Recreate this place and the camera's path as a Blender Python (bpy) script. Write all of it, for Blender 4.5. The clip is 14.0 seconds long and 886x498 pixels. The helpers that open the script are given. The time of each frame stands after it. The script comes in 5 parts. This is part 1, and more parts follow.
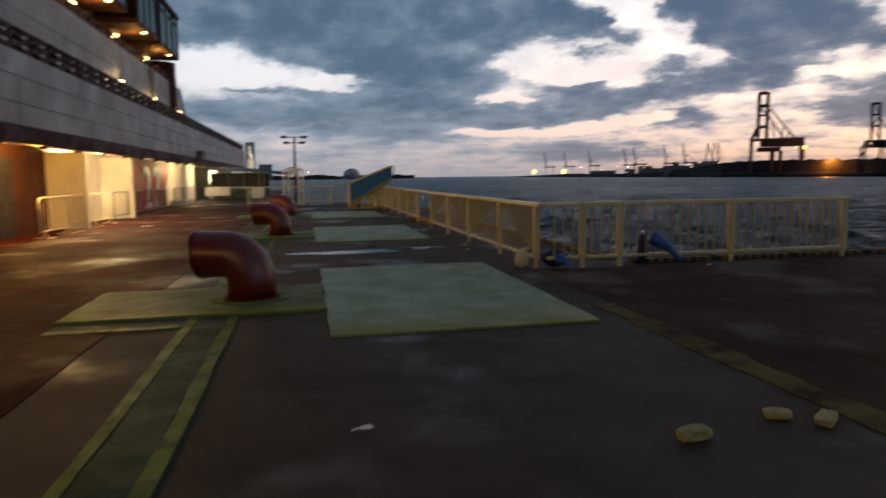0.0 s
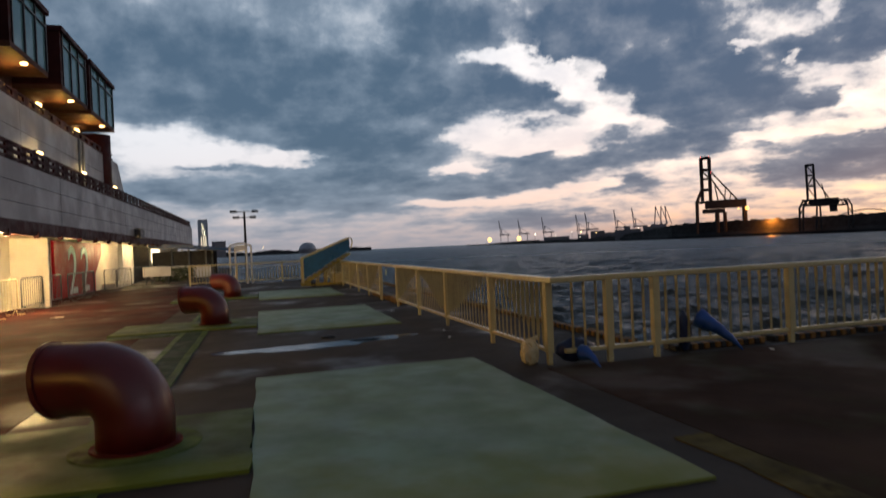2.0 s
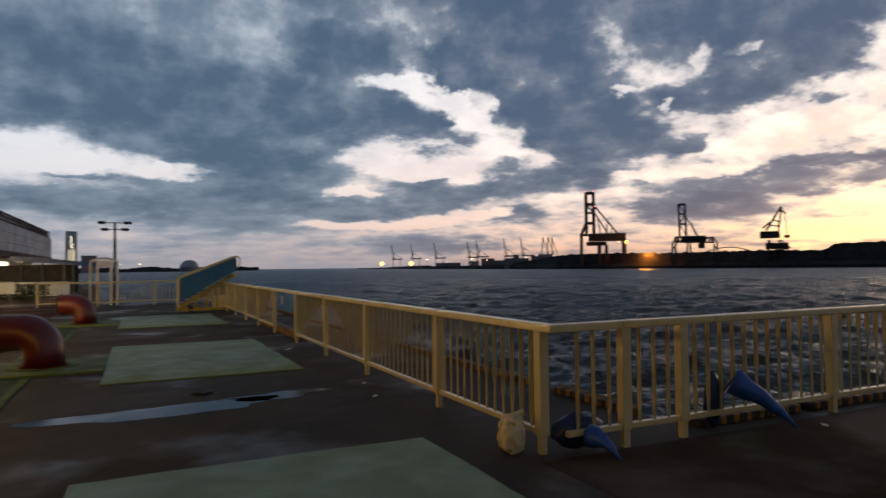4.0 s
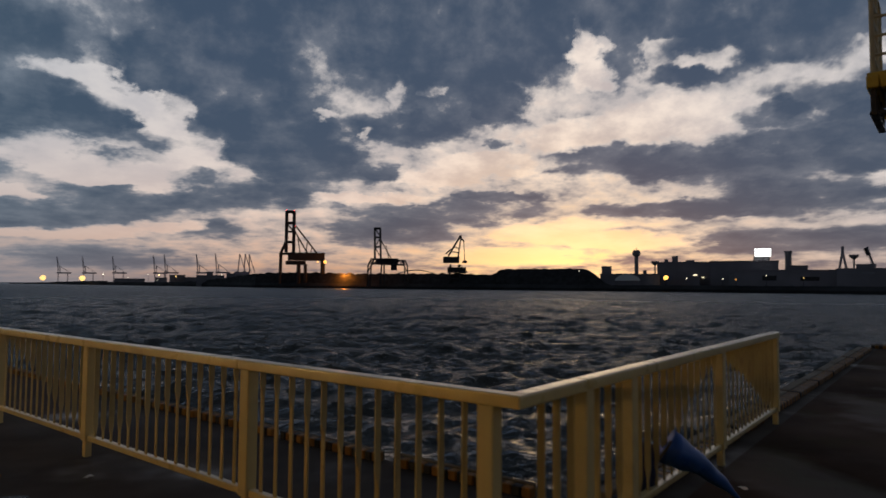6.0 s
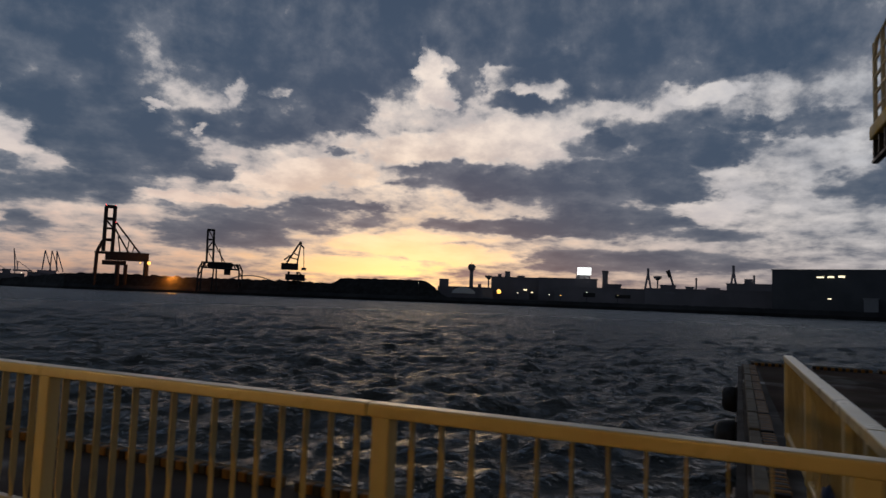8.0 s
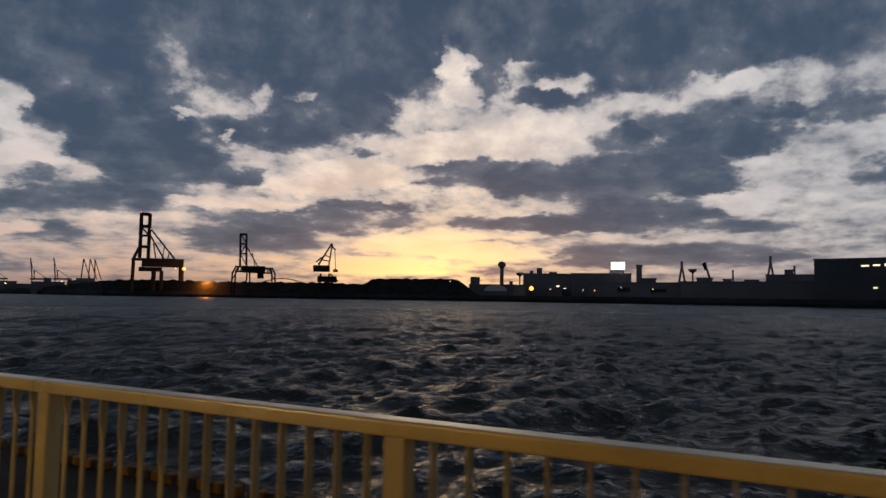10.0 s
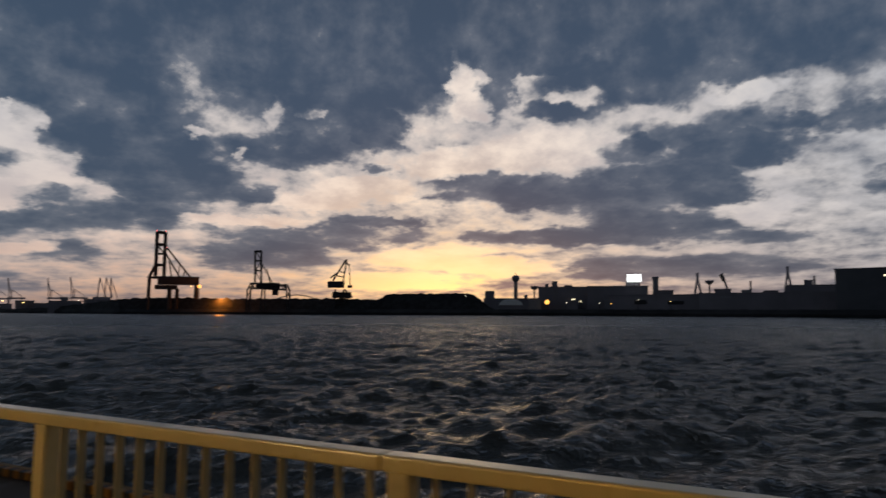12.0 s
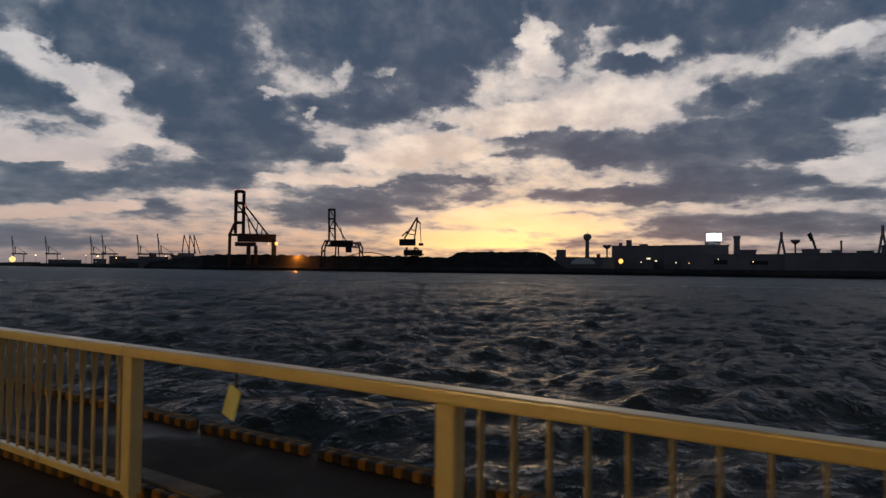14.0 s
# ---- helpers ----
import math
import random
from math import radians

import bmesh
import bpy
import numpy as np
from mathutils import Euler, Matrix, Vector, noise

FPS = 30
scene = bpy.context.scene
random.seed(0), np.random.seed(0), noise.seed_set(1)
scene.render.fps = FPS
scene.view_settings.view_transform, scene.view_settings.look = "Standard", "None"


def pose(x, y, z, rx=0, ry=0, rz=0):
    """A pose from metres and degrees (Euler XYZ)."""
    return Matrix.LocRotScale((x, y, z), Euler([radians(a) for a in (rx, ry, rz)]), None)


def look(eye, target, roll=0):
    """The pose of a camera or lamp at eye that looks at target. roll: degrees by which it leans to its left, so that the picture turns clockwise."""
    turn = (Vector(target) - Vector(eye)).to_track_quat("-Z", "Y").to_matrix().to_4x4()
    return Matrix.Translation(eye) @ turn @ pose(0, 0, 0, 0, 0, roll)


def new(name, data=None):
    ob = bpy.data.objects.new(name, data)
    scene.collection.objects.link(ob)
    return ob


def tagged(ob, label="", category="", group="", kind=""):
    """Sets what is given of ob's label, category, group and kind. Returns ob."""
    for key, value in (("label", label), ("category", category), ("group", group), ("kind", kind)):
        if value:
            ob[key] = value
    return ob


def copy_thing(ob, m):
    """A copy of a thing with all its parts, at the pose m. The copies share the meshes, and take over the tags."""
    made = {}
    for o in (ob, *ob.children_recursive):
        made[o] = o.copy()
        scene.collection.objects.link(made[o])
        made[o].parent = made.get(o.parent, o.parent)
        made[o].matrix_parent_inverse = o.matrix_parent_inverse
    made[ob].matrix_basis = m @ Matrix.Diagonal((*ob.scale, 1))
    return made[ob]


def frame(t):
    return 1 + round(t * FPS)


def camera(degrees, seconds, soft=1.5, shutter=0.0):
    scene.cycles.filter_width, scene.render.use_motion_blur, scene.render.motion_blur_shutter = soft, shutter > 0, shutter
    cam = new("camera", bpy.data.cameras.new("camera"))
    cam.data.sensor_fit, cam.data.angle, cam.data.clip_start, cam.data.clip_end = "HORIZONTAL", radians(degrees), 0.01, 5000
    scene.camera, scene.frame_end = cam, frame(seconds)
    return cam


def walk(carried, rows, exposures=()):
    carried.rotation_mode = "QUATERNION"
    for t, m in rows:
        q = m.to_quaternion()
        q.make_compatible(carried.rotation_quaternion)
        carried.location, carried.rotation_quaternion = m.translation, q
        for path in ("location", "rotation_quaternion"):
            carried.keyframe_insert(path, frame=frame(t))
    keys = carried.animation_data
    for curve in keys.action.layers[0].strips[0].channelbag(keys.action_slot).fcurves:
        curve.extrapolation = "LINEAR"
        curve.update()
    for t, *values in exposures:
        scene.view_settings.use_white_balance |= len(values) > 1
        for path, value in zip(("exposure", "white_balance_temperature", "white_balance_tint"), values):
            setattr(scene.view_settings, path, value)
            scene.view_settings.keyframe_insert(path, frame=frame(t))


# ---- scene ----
cam = camera(68.8, 14.0, shutter=0.5)
PATH = [
    (0, (-3.738, -10.06, 1.551), (-3.33, -8.115, 1.328), -0.7),
    (0.5, (-3.671, -9.383, 1.564), (-3.075, -7.48, 1.417), -1.6),
    (1, (-3.55, -8.671, 1.569), (-2.97, -6.761, 1.461), -1.8),
    (1.5, (-3.514, -7.957, 1.56), (-2.949, -6.04, 1.485), 0.0),
    (2, (-3.424, -7.282, 1.551), (-2.881, -5.357, 1.54), -2.6),
    (2.2, (-3.421, -7.051, 1.565), (-2.877, -5.127, 1.617), -2.3),
    (4.5, (-3.052, -3.77, 1.605), (-1.969, -2.09, 1.655), -1.1),
    (4.7, (-3.097, -3.525, 1.622), (-1.906, -1.92, 1.683), -1.1),
    (5, (-2.986, -3.154, 1.624), (-1.658, -1.66, 1.685), 0.9),
    (5.4, (-2.866, -2.491, 1.614), (-1.347, -1.192, 1.68), -0.7),
    (5.6, (-2.816, -2.248, 1.612), (-1.266, -0.986, 1.673), -0.2),
    (6, (-2.796, -1.739, 1.643), (-1.229, -0.5, 1.753), 0.4),
    (6.5, (-2.763, -1.087, 1.64), (-1.089, 0.005, 1.721), 1.7),
    (7, (-2.756, -0.476, 1.64), (-1.013, 0.501, 1.728), 0.3),
    (7.5, (-2.782, 0.094, 1.649), (-0.979, 0.949, 1.785), 1.3),
    (7.6, (-2.797, 0.227, 1.647), (-0.98, 1.049, 1.804), 0.3),
    (8, (-2.922, 0.625, 1.641), (-1.101, 1.44, 1.791), 2.1),
    (8.3, (-2.941, 0.982, 1.658), (-1.126, 1.804, 1.837), 0.9),
    (8.6, (-2.798, 1.405, 1.657), (-0.985, 2.232, 1.826), 3.1),
    (10.8, (-2.236, 4.355, 1.59), (-0.466, 5.277, 1.72), -0.2),
    (11, (-2.205, 4.568, 1.616), (-0.429, 5.48, 1.733), 1.4),
    (11.5, (-2.289, 5.085, 1.653), (-0.49, 5.941, 1.844), -0.3),
    (11.7, (-2.322, 5.292, 1.668), (-0.521, 6.141, 1.859), 0.6),
    (12, (-2.305, 5.664, 1.68), (-0.54, 6.587, 1.868), 0.1),
    (12.5, (-2.253, 6.28, 1.651), (-0.546, 7.313, 1.797), 0.7),
    (13.2, (-2.354, 6.98, 1.642), (-0.677, 8.069, 1.705), 1.4),
    (13.6, (-2.386, 7.401, 1.641), (-0.717, 8.502, 1.701), 0.2),
    (14, (-2.397, 7.872, 1.623), (-0.732, 8.979, 1.681), 0.6),
]
walk(cam, [(t, look(eye, target, roll)) for t, eye, target, roll in PATH],
     exposures=[(0, 0.80), (2.2, 0.76), (4.4, 0.56), (5.2, 0.16), (6.0, 0.03), (14, 0.0)])

# ---- world and light ----
world = bpy.data.worlds.new("world")
scene.world = world
world.use_nodes = True


class Nodes:
    """Short way to wire node trees."""
    def __init__(self, tree):
        self.tree = tree
        self.n = tree.nodes
        self.l = tree.links

    def put(self, sock, value):
        if isinstance(value, bpy.types.NodeSocket):
            self.l.new(value, sock)
        else:
            sock.default_value = value

    def math(self, op, a, b=0.0, clamp=False):
        nd = self.n.new("ShaderNodeMath")
        nd.operation, nd.use_clamp = op, clamp
        self.put(nd.inputs[0], a)
        self.put(nd.inputs[1], b)
        return nd.outputs[0]

    def vec(self, op, a, b=(0, 0, 0), c=(0, 0, 0)):
        nd = self.n.new("ShaderNodeVectorMath")
        nd.operation = op
        self.put(nd.inputs[0], a)
        self.put(nd.inputs[1], b)
        if op == "MULTIPLY_ADD":
            self.put(nd.inputs[2], c)
        return nd.outputs["Value"] if op in ("DOT_PRODUCT", "LENGTH") else nd.outputs["Vector"]

    def noise(self, vector, scale, detail=4.0, rough=0.55, color=False):
        nd = self.n.new("ShaderNodeTexNoise")
        self.put(nd.inputs["Vector"], vector)
        nd.inputs["Scale"].default_value = scale
        nd.inputs["Detail"].default_value = detail
        nd.inputs["Roughness"].default_value = rough
        return nd.outputs["Color"] if color else nd.outputs["Fac"]

    def ramp(self, fac, lo, hi):
        nd = self.n.new("ShaderNodeMapRange")
        nd.interpolation_type = "SMOOTHSTEP"
        self.put(nd.inputs["Value"], fac)
        nd.inputs["From Min"].default_value = lo
        nd.inputs["From Max"].default_value = hi
        return nd.outputs["Result"]

    def mix(self, fac, a, b, blend="MIX"):
        nd = self.n.new("ShaderNodeMix")
        nd.data_type, nd.blend_type = "RGBA", blend
        self.put(nd.inputs[0], fac)
        self.put(nd.inputs[6], a)
        self.put(nd.inputs[7], b)
        return nd.outputs[2]


def rgb(r, g, b):
    return (r, g, b, 1.0)


# cloud banks and clear gaps: bearing, elevation, half width, half height (degrees)
BANKS_HIGH = [(27, 17.4, 3.8, 2), (31.5, 16, 4.6, 3), (36.2, 14.8, 4.9, 4), (39, 11.6, 3.7, 2.3), (35, 11.3, 2.6, 1.4), (47, 19.7, 4.9, 3.3),
    (54, 20.5, 6.5, 3.1), (60, 20.5, 3, 2.7), (52.5, 16.3, 5, 2.6), (47.1, 13.5, 4.4, 1.3), (43.7, 10.2, 2.9, 1.2), (57.3, 15.5, 2, 1.3),
    (67.1, 18.7, 1.4, 2), (70.3, 21.4, 4.3, 0.9), (78.1, 19.2, 5.7, 1.7), (82.4, 18.4, 2.5, 1.5), (87.8, 19.4, 4.8, 1), (72.2, 17.1, 2.8, 0.7),
    (85.5, 14.3, 5.8, 1.3), (78.1, 13.4, 3, 0.7), (88.1, 12.7, 4, 1), (82.7, 11.8, 5.7, 1), (67, 10.5, 7.3, 1.2), (78.1, 9.9, 8.6, 1.7),
    (85.5, 9.8, 2.7, 1.1), (80.7, 7, 5, 1.3), (71.3, 6.4, 6.1, 0.6)]
BANKS_LOW = [(25, 5.9, 4.8, 1.4), (33.3, 7.2, 5.1, 1.2), (39.1, 8.6, 3.2, 1.6), (32.1, 4.3, 2.5, 0.7), (52.1, 6.4, 8.9, 1.2), (47.2, 4.5, 4.9, 1.1),
    (57.1, 7.9, 3.5, 0.4), (78.5, 3.6, 5.6, 0.9), (85.8, 3.6, 5.7, 0.8), (88.8, 5.8, 3.6, 0.5), (23.4, 12.5, 2.8, 1.5), (24.2, 9.6, 2.2, 0.6),
    (28.7, 11.1, 2.8, 0.6), (29.4, 8.7, 2.4, 0.5), (24.1, 2, 5.7, 0.8), (56.6, 12.5, 2, 0.4), (46.1, 9.8, 1.7, 0.5), (67.1, 4.7, 2.9, 0.3)]
GAPS_WEST = [(23.1, 16.8, 1.5, 1.4), (28.3, 13.2, 1.8, 1.9), (31.2, 10.5, 2.1, 1.1), (24.6, 7.9, 2.5, 0.4), (71.8, 13.9, 5.1, 1.5), (64.6, 12.9, 5.4, 1),
    (57.1, 10.6, 5.5, 0.8), (51.6, 9.3, 3.5, 0.7), (47.2, 7.5, 3.4, 0.4), (43.8, 7.4, 3.3, 0.4), (74.1, 18.4, 2.0, 0.7), (63.8, 20, 1, 1.6),
    (88.5, 17.1, 2.6, 0.7), (65, 17.5, 1.7, 1), (88.5, 7.7, 2.9, 0.9), (47, 16.6, 1.1, 1), (50.2, 16.7, 1.2, 0.5), (40.8, 14.4, 1.2, 0.4),
    (45.1, 12.9, 0.7, 0.5), (24, 4, 2.9, 0.4), (28.5, 4.5, 2.3, 0.4), (62.1, 4.6, 5.4, 1.1)]
GAPS_GLOW = [(67.5, 3.8, 3.9, 0.8), (58.2, 2.5, 6, 0.7)]
BANKS_WIDE = [(95, 21.5, 14, 3), (60, 25, 50, 3.5), (95, 14.5, 3.8, 1), (100, 9.3, 3.2, 1.3), (17.5, 13, 3.6, 3), (17.5, 18.5, 5, 2),
    (108, 14, 7, 6), (32, 20.5, 7, 1.8), (-22, 14, 10, 8)]
BANKS_NORTH = [(-5, 15.2, 7.3, 3.8), (1.2, 12.6, 7.4, 4.5), (7.9, 12, 5.8, 4.6), (11.8, 8, 4.4, 2.2), (6.8, 5.3, 6.8, 1.9), (-4.3, 5.5, 5.2, 1),
    (27, 17.1, 4.3, 1.6), (23.4, 13, 2.4, 1.4), (17.7, 5, 4.5, 0.8), (13.3, 14.9, 3, 2.7), (-4.2, 7.3, 2.6, 0.2)]
GAPS_NORTH = [(-7.2, 8.9, 4.2, 1.7), (-1, 8.6, 2.8, 1.1), (2.8, 8.1, 2.6, 0.5), (21.6, 15.8, 3.0, 0.8), (25.1, 14.1, 2.4, 1), (19.7, 9.7, 2.7, 1.4),
    (24.6, 8.6, 4.9, 1), (17.2, 6.7, 2, 0.5), (16.2, 3.8, 3, 0.3), (22.2, 3.6, 3, 0.3)]


def build_sky():
    t = Nodes(world.node_tree)
    t.n.clear()
    d = t.n.new("ShaderNodeTexCoord").outputs["Generated"]
    sep = t.n.new("ShaderNodeSeparateXYZ")
    t.l.new(d, sep.inputs[0])
    deg = 57.29578
    bearing = t.math("MULTIPLY", t.math("ARCTAN2", sep.outputs[0], sep.outputs[1]), deg)
    elev = t.math("MULTIPLY", t.math("ARCSINE", sep.outputs[2]), deg)
    above = t.math("MAXIMUM", elev, 0.0)
    comb = t.n.new("ShaderNodeCombineXYZ")
    t.l.new(bearing, comb.inputs[0])
    t.l.new(elev, comb.inputs[1])
    flat = comb.outputs[0]
    # texture space of the cloud deck: drawn out into streaks towards the horizon
    deck = t.n.new("ShaderNodeCombineXYZ")
    t.l.new(t.math("MULTIPLY", bearing, 0.06), deck.inputs[0])
    t.l.new(t.math("MULTIPLY", t.math("LOGARITHM", t.math("ADD", above, 4.0), 2.718), 1.7), deck.inputs[1])
    deck = deck.outputs[0]

    def fall(rate):
        return t.math("POWER", 2.718, t.math("MULTIPLY", above, -rate))

    def bell(centre, width):
        off = t.math("DIVIDE", t.math("SUBTRACT", bearing, centre), width)
        return t.math("POWER", 2.718, t.math("MULTIPLY", t.math("MULTIPLY", off, off), -1.0))

    wob = t.noise(deck, 4.5, 6, 0.60, color=True)
    wob = t.vec("MULTIPLY", t.vec("SUBTRACT", wob, (0.5, 0.5, 0.5)), (6.5, 3.6, 0))
    swing = t.n.new("ShaderNodeCombineXYZ")
    swing.inputs[0].default_value = 1.0
    t.l.new(t.ramp(elev, -2.0, 13.0), swing.inputs[1])
    at = t.vec("ADD", flat, t.vec("MULTIPLY", wob, swing.outputs[0]))
    # thicker cover overhead and along the horizon beside the sunset
    total = t.math("ADD", 0.03, t.math("ADD", t.math("MULTIPLY", t.ramp(elev, 14.0, 22.0), 0.22),
                                      t.math("MULTIPLY", fall(0.25), t.math("MULTIPLY", t.ramp(bearing, 30.0, 70.0), 0.26))))
    for sign, rows in ((0.64, BANKS_HIGH), (0.60, BANKS_WIDE), (0.52, BANKS_LOW), (0.48, BANKS_NORTH), (-0.62, GAPS_WEST), (-0.8, GAPS_GLOW), (-0.75, GAPS_NORTH)):
        for az, el, w, h in rows:
            w, h = w * 1.18, h * 1.22
            off = t.vec("MULTIPLY_ADD", at, (1 / w, 1 / h, 0), (-az / w, -el / h, 0))
            near = t.math("SUBTRACT", 1.3, t.vec("DOT_PRODUCT", off, off), clamp=True)
            total = t.math("ADD", t.math("MULTIPLY", near, sign), total)
    total = t.math("MINIMUM", t.math("MAXIMUM", total, -0.62), 0.78)
    # towards the north the deck of cloud is smooth and closed
    north = t.ramp(bearing, 34.0, 8.0)
    calm = t.math("SUBTRACT", 1.0, t.math("MULTIPLY", north, 0.5))
    billow = t.math("SUBTRACT", t.noise(deck, 6.0, 8, 0.58), 0.5)
    soft = t.math("SUBTRACT", t.noise(deck, 2.6, 5, 0.55), 0.5)
    dens = t.math("ADD", total, t.math("MULTIPLY", t.math("MULTIPLY", billow, 1.9), calm))
    dens = t.math("ADD", dens, t.math("MULTIPLY", soft, 0.8))
    dens = t.math("ADD", dens, t.math("MULTIPLY", north, 0.20))
    cover = t.ramp(dens, -0.40, 0.52)
    body = t.math("ADD", t.math("ADD", total, t.math("MULTIPLY", soft, 1.5)), t.math("MULTIPLY", billow, 1.1))
    thick = t.ramp(body, -0.10, 1.0)
    # clear sky: pale lilac above, peach and yellow along the horizon round the sunset
    sunset, peach = bell(60.0, 34.0), bell(46.0, 40.0)
    low = fall(0.20)
    core = t.math("MULTIPLY", bell(63.0, 12.0), fall(0.24))
    veil = t.ramp(t.noise(deck, 3.1, 6, 0.6), 0.34, 0.68)
    clear = t.mix(sunset, rgb(0.46, 0.49, 0.53), t.mix(veil, rgb(0.43, 0.395, 0.41), rgb(0.80, 0.70, 0.63)))
    clear = t.mix(t.math("MULTIPLY", t.math("MULTIPLY", low, peach), 1.05, clamp=True), clear, rgb(0.86, 0.42, 0.20))
    clear = t.mix(t.math("MULTIPLY", core, 1.25, clamp=True), clear, rgb(1.60, 1.05, 0.36))
    side = t.math("MULTIPLY", t.ramp(bearing, 36.0, 18.0), t.math("MULTIPLY", low, 0.75))
    clear = t.mix(side, clear, rgb(0.37, 0.26, 0.225))
    # the sky far from the sunset is dim
    dim = t.ramp(t.math("ABSOLUTE", t.math("SUBTRACT", bearing, 50.0)), 50.0, 150.0)
    clear = t.mix(dim, clear, rgb(0.085, 0.11, 0.16))
    clear = t.mix(t.ramp(elev, 20.0, 45.0), clear, rgb(0.13, 0.16, 0.22))
    cloud = t.mix(thick, t.mix(north, rgb(0.180, 0.196, 0.235), rgb(0.140, 0.180, 0.232)),
                  t.mix(north, rgb(0.040, 0.066, 0.112), rgb(0.041, 0.072, 0.114)))
    warm = t.math("MULTIPLY", fall(0.30), t.math("MULTIPLY", sunset, 0.80))
    cloud = t.mix(warm, cloud, t.mix(thick, rgb(0.210, 0.165, 0.165), rgb(0.110, 0.098, 0.115)))
    cloud = t.mix(dim, cloud, rgb(0.035, 0.048, 0.070))
    col = t.mix(cover, clear, cloud)
    # thin lit cloud edges
    rim = t.math("MULTIPLY", t.math("MULTIPLY", cover, t.math("SUBTRACT", 1.0, cover)), t.math("MULTIPLY", sunset, 1.0))
    col = t.mix(rim, col, t.mix(t.math("MULTIPLY", low, sunset), rgb(0.80, 0.74, 0.70), rgb(1.1, 0.72, 0.42)))
    # haze low on the open water
    haze = t.math("MULTIPLY", fall(0.62), 0.90)
    hcol = t.mix(t.ramp(bearing, 18.0, 36.0), rgb(0.205, 0.195, 0.212), rgb(0.125, 0.105, 0.115))
    hz = t.math("MULTIPLY", haze, t.math("SUBTRACT", 1.0, t.math("MULTIPLY", core, 1.1), clamp=True))
    col = t.mix(hz, col, hcol)
    # heavy overcast overhead
    col = t.mix(t.math("MULTIPLY", t.ramp(elev, 20.0, 45.0), 0.88), col, rgb(0.035, 0.046, 0.068))
    sky = t.n.new("ShaderNodeTexSky")
    sky.sky_type, sky.sun_disc = "NISHITA", False
    sky.sun_elevation, sky.sun_rotation = radians(1.0), radians(64)
    bg_sky = t.n.new("ShaderNodeBackground")
    t.l.new(sky.outputs[0], bg_sky.inputs["Color"])
    bg_sky.inputs["Strength"].default_value = 0.008
    bg = t.n.new("ShaderNodeBackground")
    t.l.new(col, bg.inputs["Color"])
    bg.inputs["Strength"].default_value = 1.08
    add = t.n.new("ShaderNodeAddShader")
    t.l.new(bg.outputs[0], add.inputs[0])
    t.l.new(bg_sky.outputs[0], add.inputs[1])
    out = t.n.new("ShaderNodeOutputWorld")
    t.l.new(add.outputs[0], out.inputs["Surface"])


build_sky()

sun_data = bpy.data.lights.new("sun", "SUN")
sun_data.energy, sun_data.angle, sun_data.color = 0.05, radians(12), (1.0, 0.72, 0.42)
sun = new("sun", sun_data)
sun.matrix_world = look((0, 0, 30), (-math.sin(radians(64)) * 100, -math.cos(radians(64)) * 100, 30 - 5))


def point_lamp(name, place, watts, color, radius=0.12):
    data = bpy.data.lights.new(name, "POINT")
    data.energy, data.color, data.shadow_soft_size = watts, color, radius
    ob = new(name, data)
    ob.location = place
    return ob


WARM = (1.0, 0.66, 0.26)
SODIUM = (1.0, 0.49, 0.085)
# wall lamps of the first terrace
for y in (20.8, 27.3, 34.1):
    point_lamp("terrace_light", (-11.1, y, 5.95), 14, WARM)
point_lamp("terrace_light", (-11.1, -14.0, 5.95), 230, (1.0, 0.66, 0.26))
# lamps under the overhang, along the whole front
for y, watts, tint in ((-14.0, 30, SODIUM), (-6.0, 60, SODIUM), (1.0, 120, SODIUM), (9.0, 210, SODIUM)):
    point_lamp("soffit_light", (-10.55, y, 2.15), watts, tint, 0.2)
for y, watts in ((14.5, 500), (21.0, 60), (32.5, 110), (38.5, 110), (50.0, 30)):
    point_lamp("soffit_light", (-10.55, y, 2.15), watts, (1.0, 0.68, 0.30), 0.2)
# lamps under the glazed bays
for y in (18.6, 24.3, 29.2):
    point_lamp("bay_light", (-11.5, y, 8.3), 20, (1.0, 0.55, 0.12))
# yard lamp at the unloader's foot
point_lamp("yard_light", (394.0, 424.0, 12.0), 20000, (1.0, 0.30, 0.03), 0.25)

# ---- materials ----
MATS = {}


